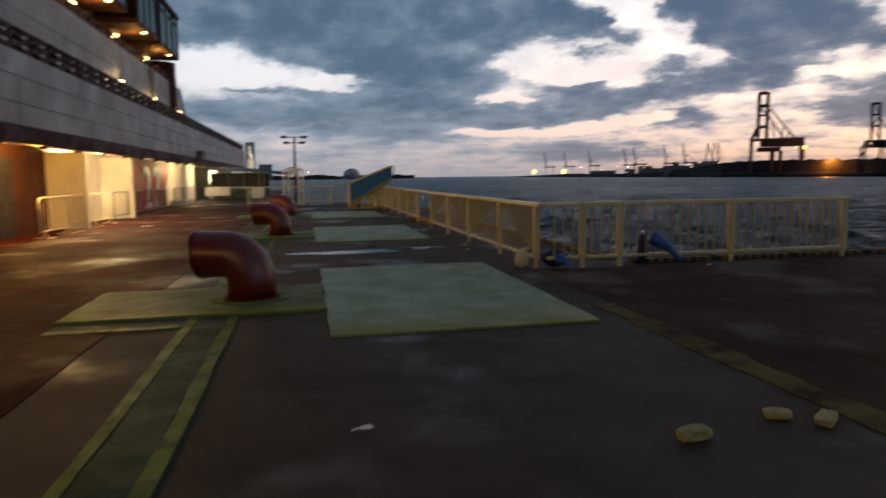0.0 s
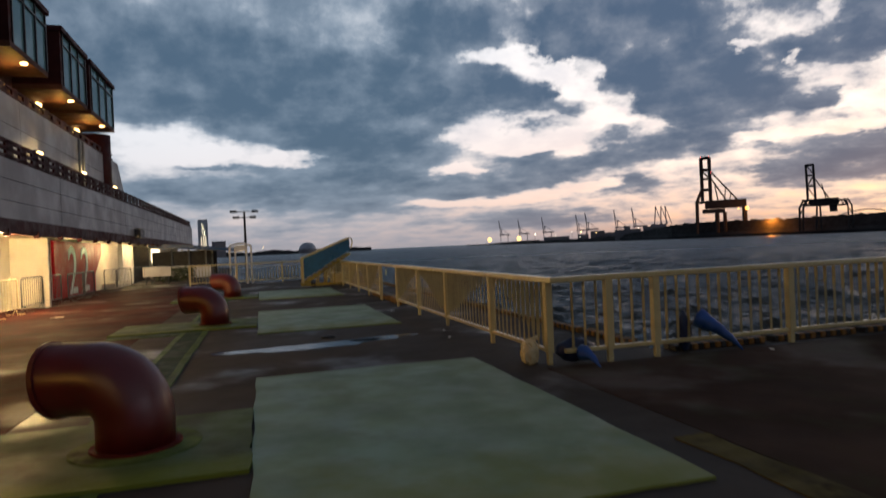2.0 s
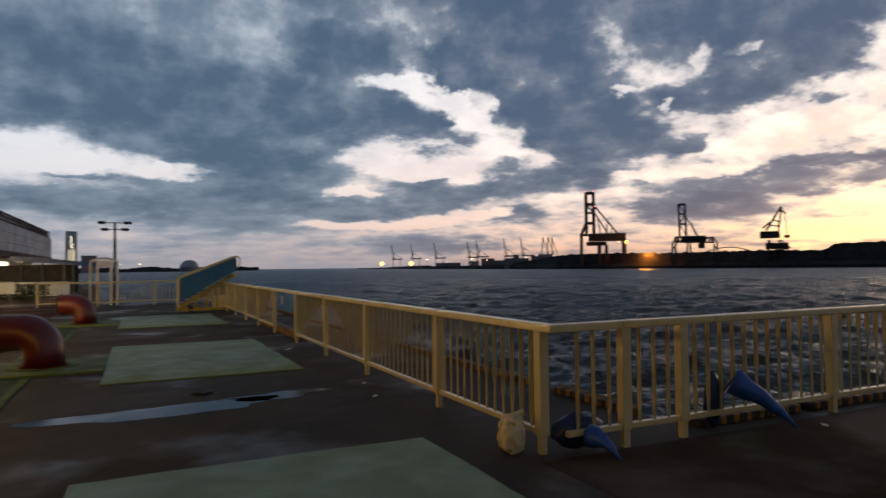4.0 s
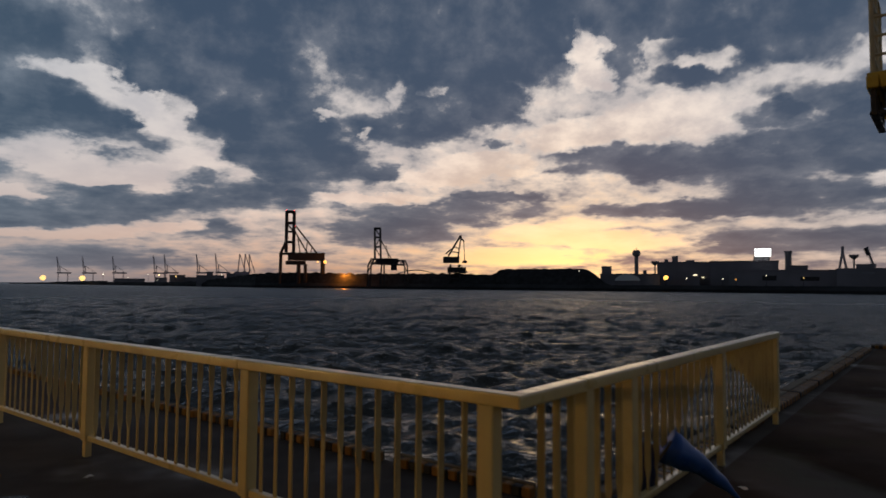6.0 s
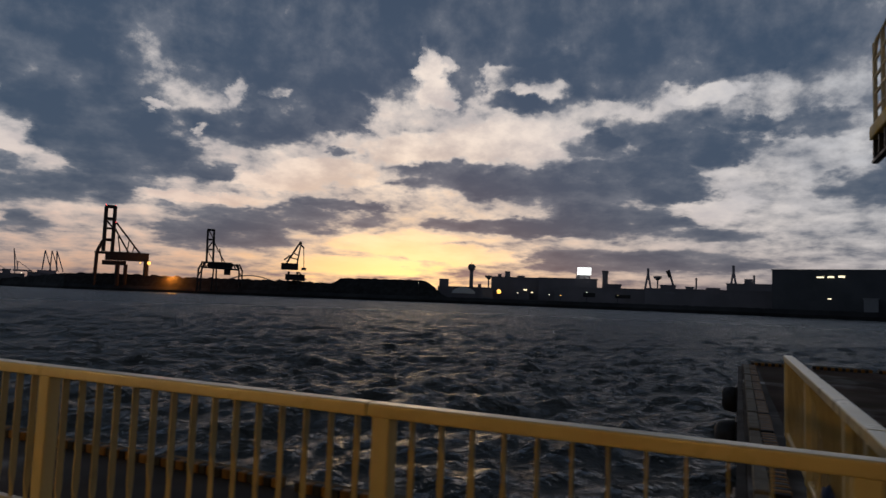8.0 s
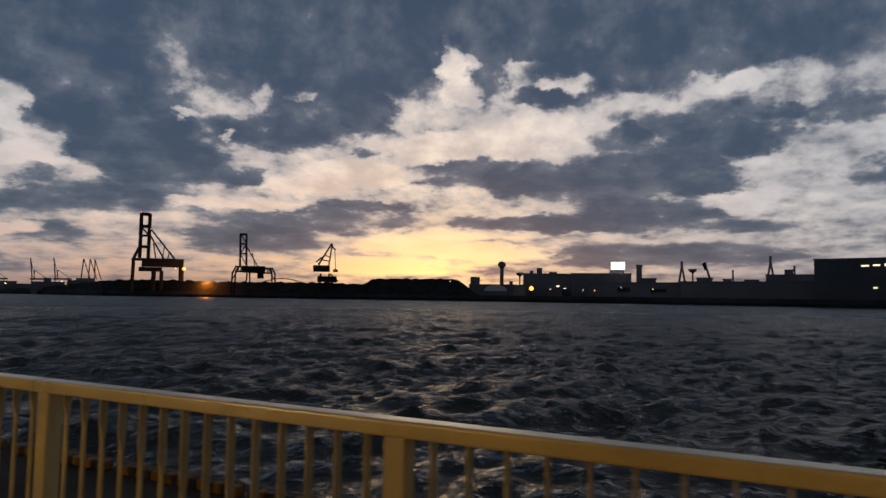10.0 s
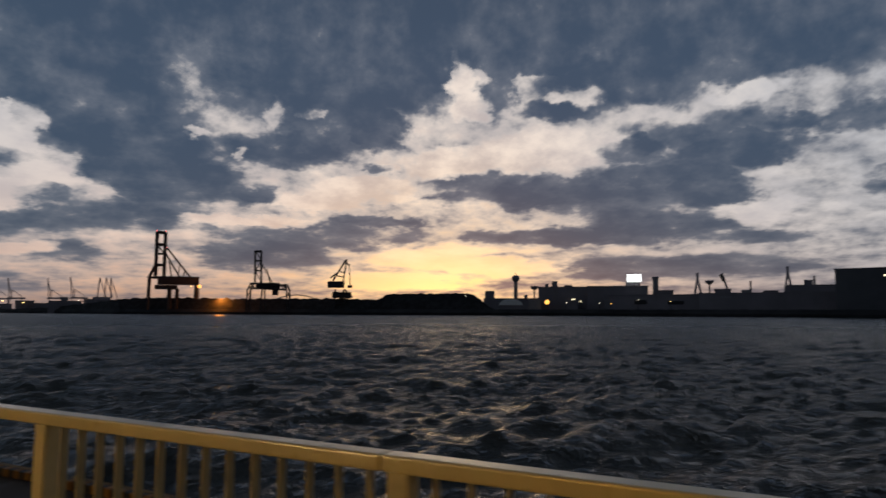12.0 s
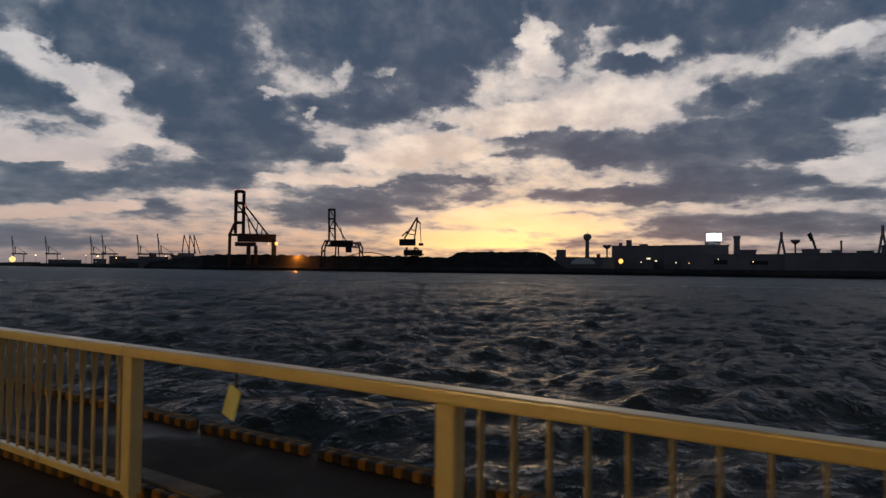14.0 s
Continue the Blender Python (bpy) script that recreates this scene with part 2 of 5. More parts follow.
def material(name, color, rough=0.6, metal=0.0, vary=0.25, scale=3.0, grain=60.0, bump=0.15, dirt=None, dirt_amount=0.5,
             dirt_scale=1.2, rough_vary=0.15, coat=0.0, random_tint=0.0, spec=0.5, rough_scale=0.0, wet=0.0, moss=None):
    m = bpy.data.materials.new(name)
    m.use_nodes = True
    t = Nodes(m.node_tree)
    bsdf = t.n["Principled BSDF"]
    co = t.n.new("ShaderNodeTexCoord").outputs["Object"]
    geo = t.n.new("ShaderNodeNewGeometry").outputs["Position"]
    big = t.noise(geo, scale, 5, 0.6)
    fine = t.noise(geo, grain, 3, 0.6)
    dark = tuple(c * (1 - vary) for c in color)
    light = tuple(min(1, c * (1 + vary)) for c in color)
    col = t.mix(t.ramp(big, 0.3, 0.7), rgb(*dark), rgb(*light))
    col = t.mix(t.math("MULTIPLY", fine, 0.25), col, rgb(*dark))
    if dirt:
        stain = t.noise(geo, dirt_scale, 7, 0.68)
        col = t.mix(t.math("MULTIPLY", t.ramp(stain, 0.48, 0.68), dirt_amount), col, rgb(*dirt))
    if moss:
        # growth creeping in from one short edge
        sep = t.n.new("ShaderNodeSeparateXYZ")
        t.l.new(t.n.new("ShaderNodeTexCoord").outputs["Generated"], sep.inputs[0])
        creep = t.math("ADD", sep.outputs[1], t.math("MULTIPLY", t.math("SUBTRACT", t.noise(geo, 1.6, 5, 0.6), 0.5), 0.5))
        col = t.mix(t.math("MULTIPLY", t.ramp(creep, 0.27, 0.0), 0.9), col, rgb(*moss))
    if random_tint:
        info = t.n.new("ShaderNodeObjectInfo").outputs["Random"]
        col = t.mix(t.math("MULTIPLY", info, random_tint), col, rgb(*dark))
    t.l.new(col, bsdf.inputs["Base Color"])
    r = t.math("ADD", rough - rough_vary, t.math("MULTIPLY", t.ramp(t.noise(geo, rough_scale or scale * 1.7, 4, 0.6), 0.3, 0.7), 2 * rough_vary), clamp=True)
    if wet:
        damp = t.math("MULTIPLY", t.ramp(t.noise(geo, 0.42, 4, 0.55), 0.52, 0.66), wet)
        r = t.math("ADD", r, t.math("MULTIPLY", damp, -0.58), clamp=True)
        t.l.new(t.math("ADD", spec, t.math("MULTIPLY", damp, 0.42)), bsdf.inputs["Specular IOR Level"])
    t.l.new(r, bsdf.inputs["Roughness"])
    bsdf.inputs["Metallic"].default_value = metal
    bsdf.inputs["Coat Weight"].default_value = coat
    if not wet:
        bsdf.inputs["Specular IOR Level"].default_value = spec
    bsdf.inputs["Coat Roughness"].default_value = 0.28
    if bump:
        b = t.n.new("ShaderNodeBump")
        b.inputs["Strength"].default_value = bump
        b.inputs["Distance"].default_value = 0.01
        t.l.new(t.math("ADD", fine, big), b.inputs["Height"])
        t.l.new(b.outputs[0], bsdf.inputs["Normal"])
    MATS[name] = m
    return m


def glow(name, color, strength):
    m = bpy.data.materials.new(name)
    m.use_nodes = True
    bsdf = m.node_tree.nodes["Principled BSDF"]
    bsdf.inputs["Base Color"].default_value = rgb(0.8, 0.8, 0.8)
    bsdf.inputs["Emission Color"].default_value = rgb(*color)
    bsdf.inputs["Emission Strength"].default_value = strength
    MATS[name] = m
    return m


material("deck", (0.052, 0.042, 0.034), 0.80, vary=0.4, scale=0.7, grain=45, bump=0.3, dirt=(0.040, 0.024, 0.019),
         dirt_amount=0.6, dirt_scale=0.5, rough_vary=0.15, rough_scale=0.33, spec=0.17, wet=0.8)
material("brown_deck", (0.050, 0.029, 0.020), 0.80, vary=0.45, scale=0.5, grain=45, bump=0.3, dirt=(0.055, 0.056, 0.030),
         dirt_amount=0.55, dirt_scale=0.8, rough_vary=0.15, rough_scale=0.4, spec=0.04, wet=0.45)
material("red_deck", (0.052, 0.0110, 0.008), 0.80, vary=0.4, scale=0.6, grain=40, bump=0.3, dirt=(0.035, 0.022, 0.02),
         dirt_amount=0.5, dirt_scale=0.7, rough_vary=0.15, rough_scale=0.5, spec=0.05, wet=0.42)
material("pale_plate", (0.20, 0.285, 0.175), 0.55, vary=0.18, scale=1.0, grain=50, bump=0.2, dirt=(0.13, 0.15, 0.045),
         dirt_amount=0.40, dirt_scale=0.9, rough_vary=0.15, spec=0.3, moss=(0.17, 0.20, 0.03))
material("green_plate", (0.090, 0.130, 0.052), 0.65, vary=0.3, scale=1.3, grain=50, bump=0.25, dirt=(0.05, 0.055, 0.025),
         dirt_amount=0.6, dirt_scale=1.4, spec=0.15, moss=(0.13, 0.17, 0.022))
material("dark_green", (0.022, 0.056, 0.030), 0.7, vary=0.35, scale=1.5, bump=0.25, dirt=(0.03, 0.03, 0.02), spec=0.10)
material("faded_line", (0.105, 0.088, 0.034), 0.8, vary=0.4, scale=2.0, bump=0.2, dirt=(0.024, 0.015, 0.013),
         dirt_amount=0.9, dirt_scale=1.3, spec=0.05)
material("worn_yellow_line", (0.085, 0.135, 0.030), 0.6, vary=0.35, scale=3.0, bump=0.2, dirt=(0.022, 0.045, 0.022),
         dirt_amount=0.8, dirt_scale=2.2, spec=0.10)
material("cream_paint", (0.58, 0.49, 0.24), 0.42, vary=0.10, scale=2.5, grain=90, bump=0.12, dirt=(0.34, 0.26, 0.13),
         dirt_amount=0.5, dirt_scale=2.6, rough_vary=0.1, random_tint=0.5)
material("cream_cap", (0.62, 0.505, 0.22), 0.34, vary=0.08, scale=2.5, grain=90, bump=0.10, dirt=(0.44, 0.34, 0.16),
         dirt_amount=0.45, dirt_scale=2.0, rough_vary=0.08, coat=0.9)
# the fence's cream paint again, grimier and darkened to paint the bars' shade
material("shaded_bar_paint", (0.42, 0.345, 0.16), 0.5, vary=0.15, scale=2.5, grain=90, bump=0.12, dirt=(0.20, 0.15, 0.08),
         dirt_amount=0.6, dirt_scale=3.0, rough_vary=0.1, random_tint=0.5)
material("red_pipe", (0.100, 0.008, 0.008), 0.38, vary=0.2, scale=3, grain=70, bump=0.12, dirt=(0.07, 0.012, 0.012),
         dirt_amount=0.5, dirt_scale=1.6, rough_vary=0.1, coat=0.25)
material("pipe_flange", (0.10, 0.012, 0.010), 0.75, vary=0.3, scale=4, bump=0.2, dirt=(0.05, 0.03, 0.015), spec=0.1)
material("pipe_mouth_shade", (0.02, 0.01, 0.01), 0.7)
material("kerb_concrete", (0.14, 0.12, 0.085), 0.75, vary=0.3, scale=3, bump=0.4, dirt=(0.12, 0.10, 0.07), dirt_amount=0.7)
material("kerb_yellow", (0.25, 0.115, 0.012), 0.6, vary=0.25, scale=5, bump=0.3, dirt=(0.08, 0.05, 0.02), dirt_amount=0.7,
         dirt_scale=4, random_tint=0.8)
material("kerb_black", (0.010, 0.009, 0.009), 0.6, vary=0.3, bump=0.3)
material("quay_wall", (0.035, 0.028, 0.025), 0.8, vary=0.3, scale=0.8, bump=0.5, dirt=(0.03, 0.03, 0.025), dirt_amount=0.8)
material("rubber", (0.015, 0.015, 0.016), 0.7, vary=0.3)
material("hull_white", (0.21, 0.21, 0.22), 0.45, vary=0.06, scale=0.5, grain=20, bump=0.08, dirt=(0.17, 0.17, 0.18),
         dirt_amount=0.2, dirt_scale=0.35)
material("maroon", (0.045, 0.010, 0.009), 0.6, vary=0.25, scale=1.5, bump=0.12, spec=0.12)
material("brown_wall", (0.095, 0.040, 0.026), 0.7, vary=0.2, scale=1.0, bump=0.12, spec=0.15)
material("beige_wall", (0.62, 0.58, 0.47), 0.6, vary=0.10, scale=0.8, bump=0.12, dirt=(0.40, 0.36, 0.28), dirt_amount=0.4)
material("red_panel", (0.36, 0.010, 0.014), 0.55, vary=0.12, scale=0.6, bump=0.05, spec=0.2)
material("white_paint", (0.75, 0.74, 0.70), 0.5, vary=0.08, scale=2.0, bump=0.08, dirt=(0.5, 0.46, 0.40), dirt_amount=0.4)
material("galvanised", (0.16, 0.165, 0.16), 0.45, metal=0.6, vary=0.2, scale=4)
material("barrier_cream", (0.70, 0.62, 0.40), 0.5, vary=0.1, scale=3, dirt=(0.4, 0.33, 0.2), dirt_amount=0.4)
material("black_metal", (0.018, 0.018, 0.020), 0.5, vary=0.2, scale=3)
# near-black colour that paints the shade inside openings
material("opening_shade", (0.02, 0.018, 0.016), 0.6, vary=0.2)
material("blue_tarp", (0.015, 0.075, 0.32), 0.35, vary=0.25, scale=4, bump=0.25, rough_vary=0.1)
material("navy_tarp", (0.010, 0.022, 0.075), 0.4, vary=0.25, scale=4, bump=0.3)
material("blue_panel", (0.018, 0.10, 0.21), 0.4, vary=0.2, scale=3, bump=0.1)
material("blue_roof", (0.012, 0.070, 0.20), 0.45, vary=0.2, scale=1.5)
material("bag_plastic", (0.58, 0.52, 0.32), 0.4, vary=0.15, scale=8, bump=0.5)
material("tag_plastic", (0.55, 0.60, 0.28), 0.5, vary=0.1, scale=8)
material("crane_yellow", (0.42, 0.31, 0.04), 0.5, vary=0.2, scale=2, grain=40, bump=0.15, dirt=(0.12, 0.07, 0.02),
         dirt_amount=0.8, dirt_scale=1.6)
material("crane_grey", (0.40, 0.38, 0.27), 0.5, vary=0.15, scale=3, bump=0.1)
material("coal", (0.012, 0.011, 0.0105), 0.9, vary=0.4, scale=0.15, grain=1.2, bump=0.6)
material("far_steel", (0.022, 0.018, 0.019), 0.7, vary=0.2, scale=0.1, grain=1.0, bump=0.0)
# pale base colour carries the air haze over the distant steelwork
material("hazy_steel", (0.30, 0.26, 0.28), 0.9, vary=0.1, scale=0.05, grain=0.5, bump=0.0)
# grey lifted to paint the haze of distance onto the far walls
material("hazy_wall", (0.21, 0.19, 0.20), 0.8, vary=0.15, scale=0.05, grain=0.4, bump=0.1)
material("warehouse_wall", (0.070, 0.073, 0.080), 0.7, vary=0.12, scale=0.06, grain=0.4, bump=0.1)
material("far_land", (0.012, 0.012, 0.0125), 0.9, vary=0.3, scale=0.03, grain=0.4, bump=0.2)
# glass colour lightened to stand in for haze over the city
material("hazy_glass", (0.34, 0.36, 0.40), 0.35, vary=0.2, scale=0.08, grain=0.6)
material("pad_moss", (0.105, 0.150, 0.040), 0.75, spec=0.1, vary=0.35, scale=4, bump=0.35, dirt=(0.045, 0.04, 0.02), dirt_amount=0.7, dirt_scale=3)
material("stone", (0.36, 0.32, 0.13), 0.8, vary=0.3, scale=9, grain=80, bump=0.6, dirt=(0.15, 0.12, 0.07))
material("drain_iron", (0.02, 0.02, 0.02), 0.55, metal=0.4)
material("leaf_green", (0.06, 0.08, 0.03), 0.8, vary=0.4, scale=4)
glow("lamp_warm", (1.0, 0.62, 0.22), 4.5)
glow("lamp_orange", (1.0, 0.46, 0.08), 2.0)
glow("lamp_amber", (1.0, 0.60, 0.18), 1.5)
glow("lamp_white", (1.0, 0.88, 0.66), 1.8)
glow("lamp_red", (1.0, 0.06, 0.05), 3.0)
glow("sign_white", (0.95, 1.0, 0.98), 2.2)
glow("lit_window", (1.0, 0.85, 0.55), 1.6)
glow("lit_wall_strip", (1.0, 0.80, 0.50), 0.55)


def glass_material():
    m = bpy.data.materials.new("bay_glass")
    m.use_nodes = True
    b = m.node_tree.nodes["Principled BSDF"]
    b.inputs["Base Color"].default_value = rgb(0.15, 0.29, 0.30)
    b.inputs["Roughness"].default_value = 0.06
    b.inputs["Alpha"].default_value = 0.9
    b.inputs["Specular IOR Level"].default_value = 0.8
    MATS["bay_glass"] = m


def water_material(name, bump_scale, strength, color, rough, swell, far_rough, gloss):
    """Dark body under a sky-reflecting surface; wind-ruffled patches farther out."""
    m = bpy.data.materials.new(name)
    m.use_nodes = True
    t = Nodes(m.node_tree)
    t.n.remove(t.n["Principled BSDF"])
    pos = t.n.new("ShaderNodeNewGeometry").outputs["Position"]
    flat = t.vec("MULTIPLY", pos, (1, 1, 0))
    ripple = t.math("ADD", t.noise(pos, bump_scale, 5, 0.6), t.math("MULTIPLY", t.noise(pos, bump_scale * 0.28, 4, 0.6), swell))
    ripple = t.math("ADD", ripple, t.math("MULTIPLY", t.noise(pos, bump_scale * 0.13, 5, 0.62), swell * 2.2))
    bp = t.n.new("ShaderNodeBump")
    bp.inputs["Strength"].default_value = strength
    bp.inputs["Distance"].default_value = 0.22
    t.l.new(ripple, bp.inputs["Height"])
    ruffle = t.noise(t.vec("MULTIPLY", flat, (0.05, 0.05, 0)), 1.0, 6, 0.65)
    far = t.math("MULTIPLY", t.ramp(t.vec("LENGTH", flat), 15.0, 300.0), t.math("ADD", far_rough * 0.55, t.math("MULTIPLY", ruffle, far_rough * 0.9)))
    body = t.n.new("ShaderNodeBsdfDiffuse")
    body.inputs["Color"].default_value = rgb(*color)
    shine = t.n.new("ShaderNodeBsdfGlossy")
    shine.inputs["Color"].default_value = rgb(0.95, 0.97, 1.0)
    t.l.new(t.math("ADD", far, rough), shine.inputs["Roughness"])
    fres = t.n.new("ShaderNodeFresnel")
    fres.inputs["IOR"].default_value = 1.33
    for nd in (body, shine, fres):
        t.l.new(bp.outputs[0], nd.inputs["Normal"])
    mixer = t.n.new("ShaderNodeMixShader")
    t.l.new(t.math("MULTIPLY", fres.outputs[0], gloss), mixer.inputs[0])
    t.l.new(body.outputs[0], mixer.inputs[1])
    t.l.new(shine.outputs[0], mixer.inputs[2])
    t.l.new(mixer.outputs[0], t.n["Material Output"].inputs["Surface"])
    MATS[name] = m


glass_material()
water_material("sea_water", 3.0, 0.85, (0.040, 0.045, 0.039), 0.13, 1.8, 0.24, 0.72)
water_material("rain_water", 14.0, 0.02, (0.012, 0.012, 0.012), 0.12, 1.0, 0.0, 0.9)

# ---- building helpers ----


def box(bm, x0, x1, y0, y1, z0, z1):
    v = [bm.verts.new(p) for p in ((x0, y0, z0), (x1, y0, z0), (x1, y1, z0), (x0, y1, z0),
                                   (x0, y0, z1), (x1, y0, z1), (x1, y1, z1), (x0, y1, z1))]
    for q in ((3, 2, 1, 0), (4, 5, 6, 7), (0, 1, 5, 4), (1, 2, 6, 5), (2, 3, 7, 6), (3, 0, 4, 7)):
        bm.faces.new([v[i] for i in q])
    return bm


def rod(bm, a, b, r, seg=8, r2=None):
    a, b = Vector(a), Vector(b)
    way = (b - a)
    q = way.to_track_quat("Z", "Y")
    r2 = r if r2 is None else r2
    rings = []
    for p, rad in ((a, r), (b, r2)):
        rings.append([bm.verts.new(p + q @ Vector((rad * math.cos(2 * math.pi * i / seg), rad * math.sin(2 * math.pi * i / seg), 0)))
                      for i in range(seg)])
    for i in range(seg):
        j = (i + 1) % seg
        bm.faces.new((rings[0][i], rings[0][j], rings[1][j], rings[1][i]))
    bm.faces.new(rings[0][::-1])
    bm.faces.new(rings[1])
    return bm


def tube(bm, points, radii, seg=20, caps=True):
    """A tube along points with a radius at each."""
    pts = [Vector(p) for p in points]
    rings = []
    for i, p in enumerate(pts):
        way = pts[min(i + 1, len(pts) - 1)] - pts[max(i - 1, 0)]
        q = way.to_track_quat("Z", "Y")
        rad = radii[i] if isinstance(radii, (list, tuple)) else radii
        rings.append([bm.verts.new(p + q @ Vector((rad * math.cos(2 * math.pi * k / seg), rad * math.sin(2 * math.pi * k / seg), 0)))
                      for k in range(seg)])
    for a, b in zip(rings, rings[1:]):
        # keep the seam aligned where the frame turns
        shift = min(range(seg), key=lambda s: (a[0].co - b[s].co).length)
        for k in range(seg):
            bm.faces.new((a[k], a[(k + 1) % seg], b[(k + 1 + shift) % seg], b[(k + shift) % seg]))
    if caps:
        bm.faces.new(rings[0][::-1])
        bm.faces.new(rings[-1])
    return bm


def slab(bm, points, vec):
    """A plate: a polygon pushed along vec."""
    a = [bm.verts.new(p) for p in points]
    b = [bm.verts.new(Vector(p) + Vector(vec)) for p in points]
    bm.faces.new(a)
    bm.faces.new(b[::-1])
    for i in range(len(a)):
        j = (i + 1) % len(a)
        bm.faces.new((a[j], a[i], b[i], b[j]))
    return bm


def bevelled(bm, width, segments=2):
    bmesh.ops.bevel(bm, geom=bm.edges[:], offset=width, segments=segments, affect="EDGES", profile=0.6)
    return bm


def mesh_of(name, bm, mat, smooth=False):
    me = bpy.data.meshes.new(name)
    bmesh.ops.recalc_face_normals(bm, faces=bm.faces[:])
    bm.to_mesh(me)
    bm.free()
    if smooth:
        me.polygons.foreach_set("use_smooth", [True] * len(me.polygons))
    me.materials.append(MATS[mat])
    return me


def part(name, bm, mat, parent, label="", smooth=False):
    ob = new(name, mesh_of(name, bm, mat, smooth))
    ob.parent = parent
    if label:
        ob["label"] = label
    return ob


def piece(name, me, parent, place, rz=0.0):
    ob = new(name, me)
    ob.parent = parent
    ob.location = place
    ob.rotation_euler = (0, 0, rz)
    return ob


def thing(name, label, category, place=(0, 0, 0), rz=0.0, group=""):
    ob = new(name)
    ob.location = place
    ob.rotation_euler = (0, 0, radians(rz))
    ob.empty_display_size = 0.2
    return tagged(ob, label, category, group)


def solid(name, bm, mat, label, category, place=(0, 0, 0), kind="", group="", smooth=False):
    ob = new(name, mesh_of(name, bm, mat, smooth))
    ob.location = place
    return tagged(ob, label, category, group, kind)


def rounded_box(x0, x1, y0, y1, z0, z1, r=0.008, seg=1):
    return bevelled(box(bmesh.new(), x0, x1, y0, y1, z0, z1), r, seg)


def polar(bearing, dist):
    return math.sin(radians(bearing)) * dist, math.cos(radians(bearing)) * dist


EYE = (-2.5, 7.7, 1.64)


def far_place(bearing, dist):
    x, y = polar(bearing, dist)
    return EYE[0] + x, EYE[1] + y


SEA = -2.25

# ---- sea ----


def build_sea():
    rad = [0.0, 1.0]
    while rad[-1] < 4800:
        r = rad[-1]
        rad.append(r + (max(0.17, 0.0050 * r) if r < 420 else 0.04 * r))
    ang = list(np.arange(-16.0, 112.0, 0.3)) + list(np.arange(112.0, 344.0, 4.0))
    R, A = np.meshgrid(np.array(rad), np.radians(np.array(ang)), indexing="ij")
    X, Y = 2.0 + R * np.sin(A), 2.0 + R * np.cos(A)
    Z = np.zeros_like(X)
    DX, DY = np.zeros_like(X), np.zeros_like(X)
    rng = np.random.RandomState(4)
    for k in range(34):
        lam = 0.62 * (1.060 ** k)
        th = radians(235) + rng.normal(0, 0.62)
        amp = 0.0135 * lam ** 0.58 * rng.uniform(0.6, 1.3)
        kx, ky = math.cos(th) * 2 * math.pi / lam, math.sin(th) * 2 * math.pi / lam
        ph = kx * X + ky * Y + rng.uniform(0, 6.28) + 0.8 * np.sin(0.11 * X * math.sin(th + k) + 0.09 * Y + k)
        step = np.where(R < 420, np.maximum(0.17, 0.0050 * R), 0.04 * R)
        keep = np.clip((lam / step - 2.0) / 2.0, 0, 1) * amp
        Z += keep * np.sin(ph)
        DX += keep * 0.75 * math.cos(th) * np.cos(ph)
        DY += keep * 0.75 * math.sin(th) * np.cos(ph)
    for k in range(9):
        lam = 5.0 * 1.14 ** k
        th = radians(235) + rng.normal(0, 0.5)
        step = np.where(R < 420, np.maximum(0.17, 0.0050 * R), 0.04 * R)
        keep = np.clip((lam / step - 2.2) / 2.0, 0, 1) * 0.0062 * lam
        Z += keep * np.sin((math.cos(th) * X + math.sin(th) * Y) * 2 * math.pi / lam + rng.uniform(0, 6.28) + 1.2 * np.sin(0.05 * X + 0.07 * Y + k))
    X, Y = X + DX, Y + DY
    nr, na = X.shape
    co = np.stack([X, Y, Z + SEA], -1).reshape(-1, 3).astype(np.float32)
    i, j = np.meshgrid(np.arange(nr - 1), np.arange(na), indexing="ij")
    jn = (j + 1) % na
    quads = np.stack([i * na + j, i * na + jn, (i + 1) * na + jn, (i + 1) * na + j], -1).reshape(-1, 4)
    me = bpy.data.meshes.new("sea")
    me.vertices.add(len(co))
    me.vertices.foreach_set("co", co.ravel())
    me.loops.add(quads.size)
    me.loops.foreach_set("vertex_index", quads.ravel().astype(np.int32))
    me.polygons.add(len(quads))
    me.polygons.foreach_set("loop_start", np.arange(0, quads.size, 4, dtype=np.int32))
    me.polygons.foreach_set("use_smooth", np.ones(len(quads), dtype=bool))
    me.update(calc_edges=True)
    me.validate()
    me.materials.append(MATS["sea_water"])
    tagged(new("water", me), "dark choppy harbour water at dusk", "sea", kind="structure")


build_sea()

# ---- quay ----
KERB_X = 1.37      # inner face of the kerb along the long fence
KERB_Y = 0.16      # inner face of the kerb behind the short fence
QUAY_END = 29.6


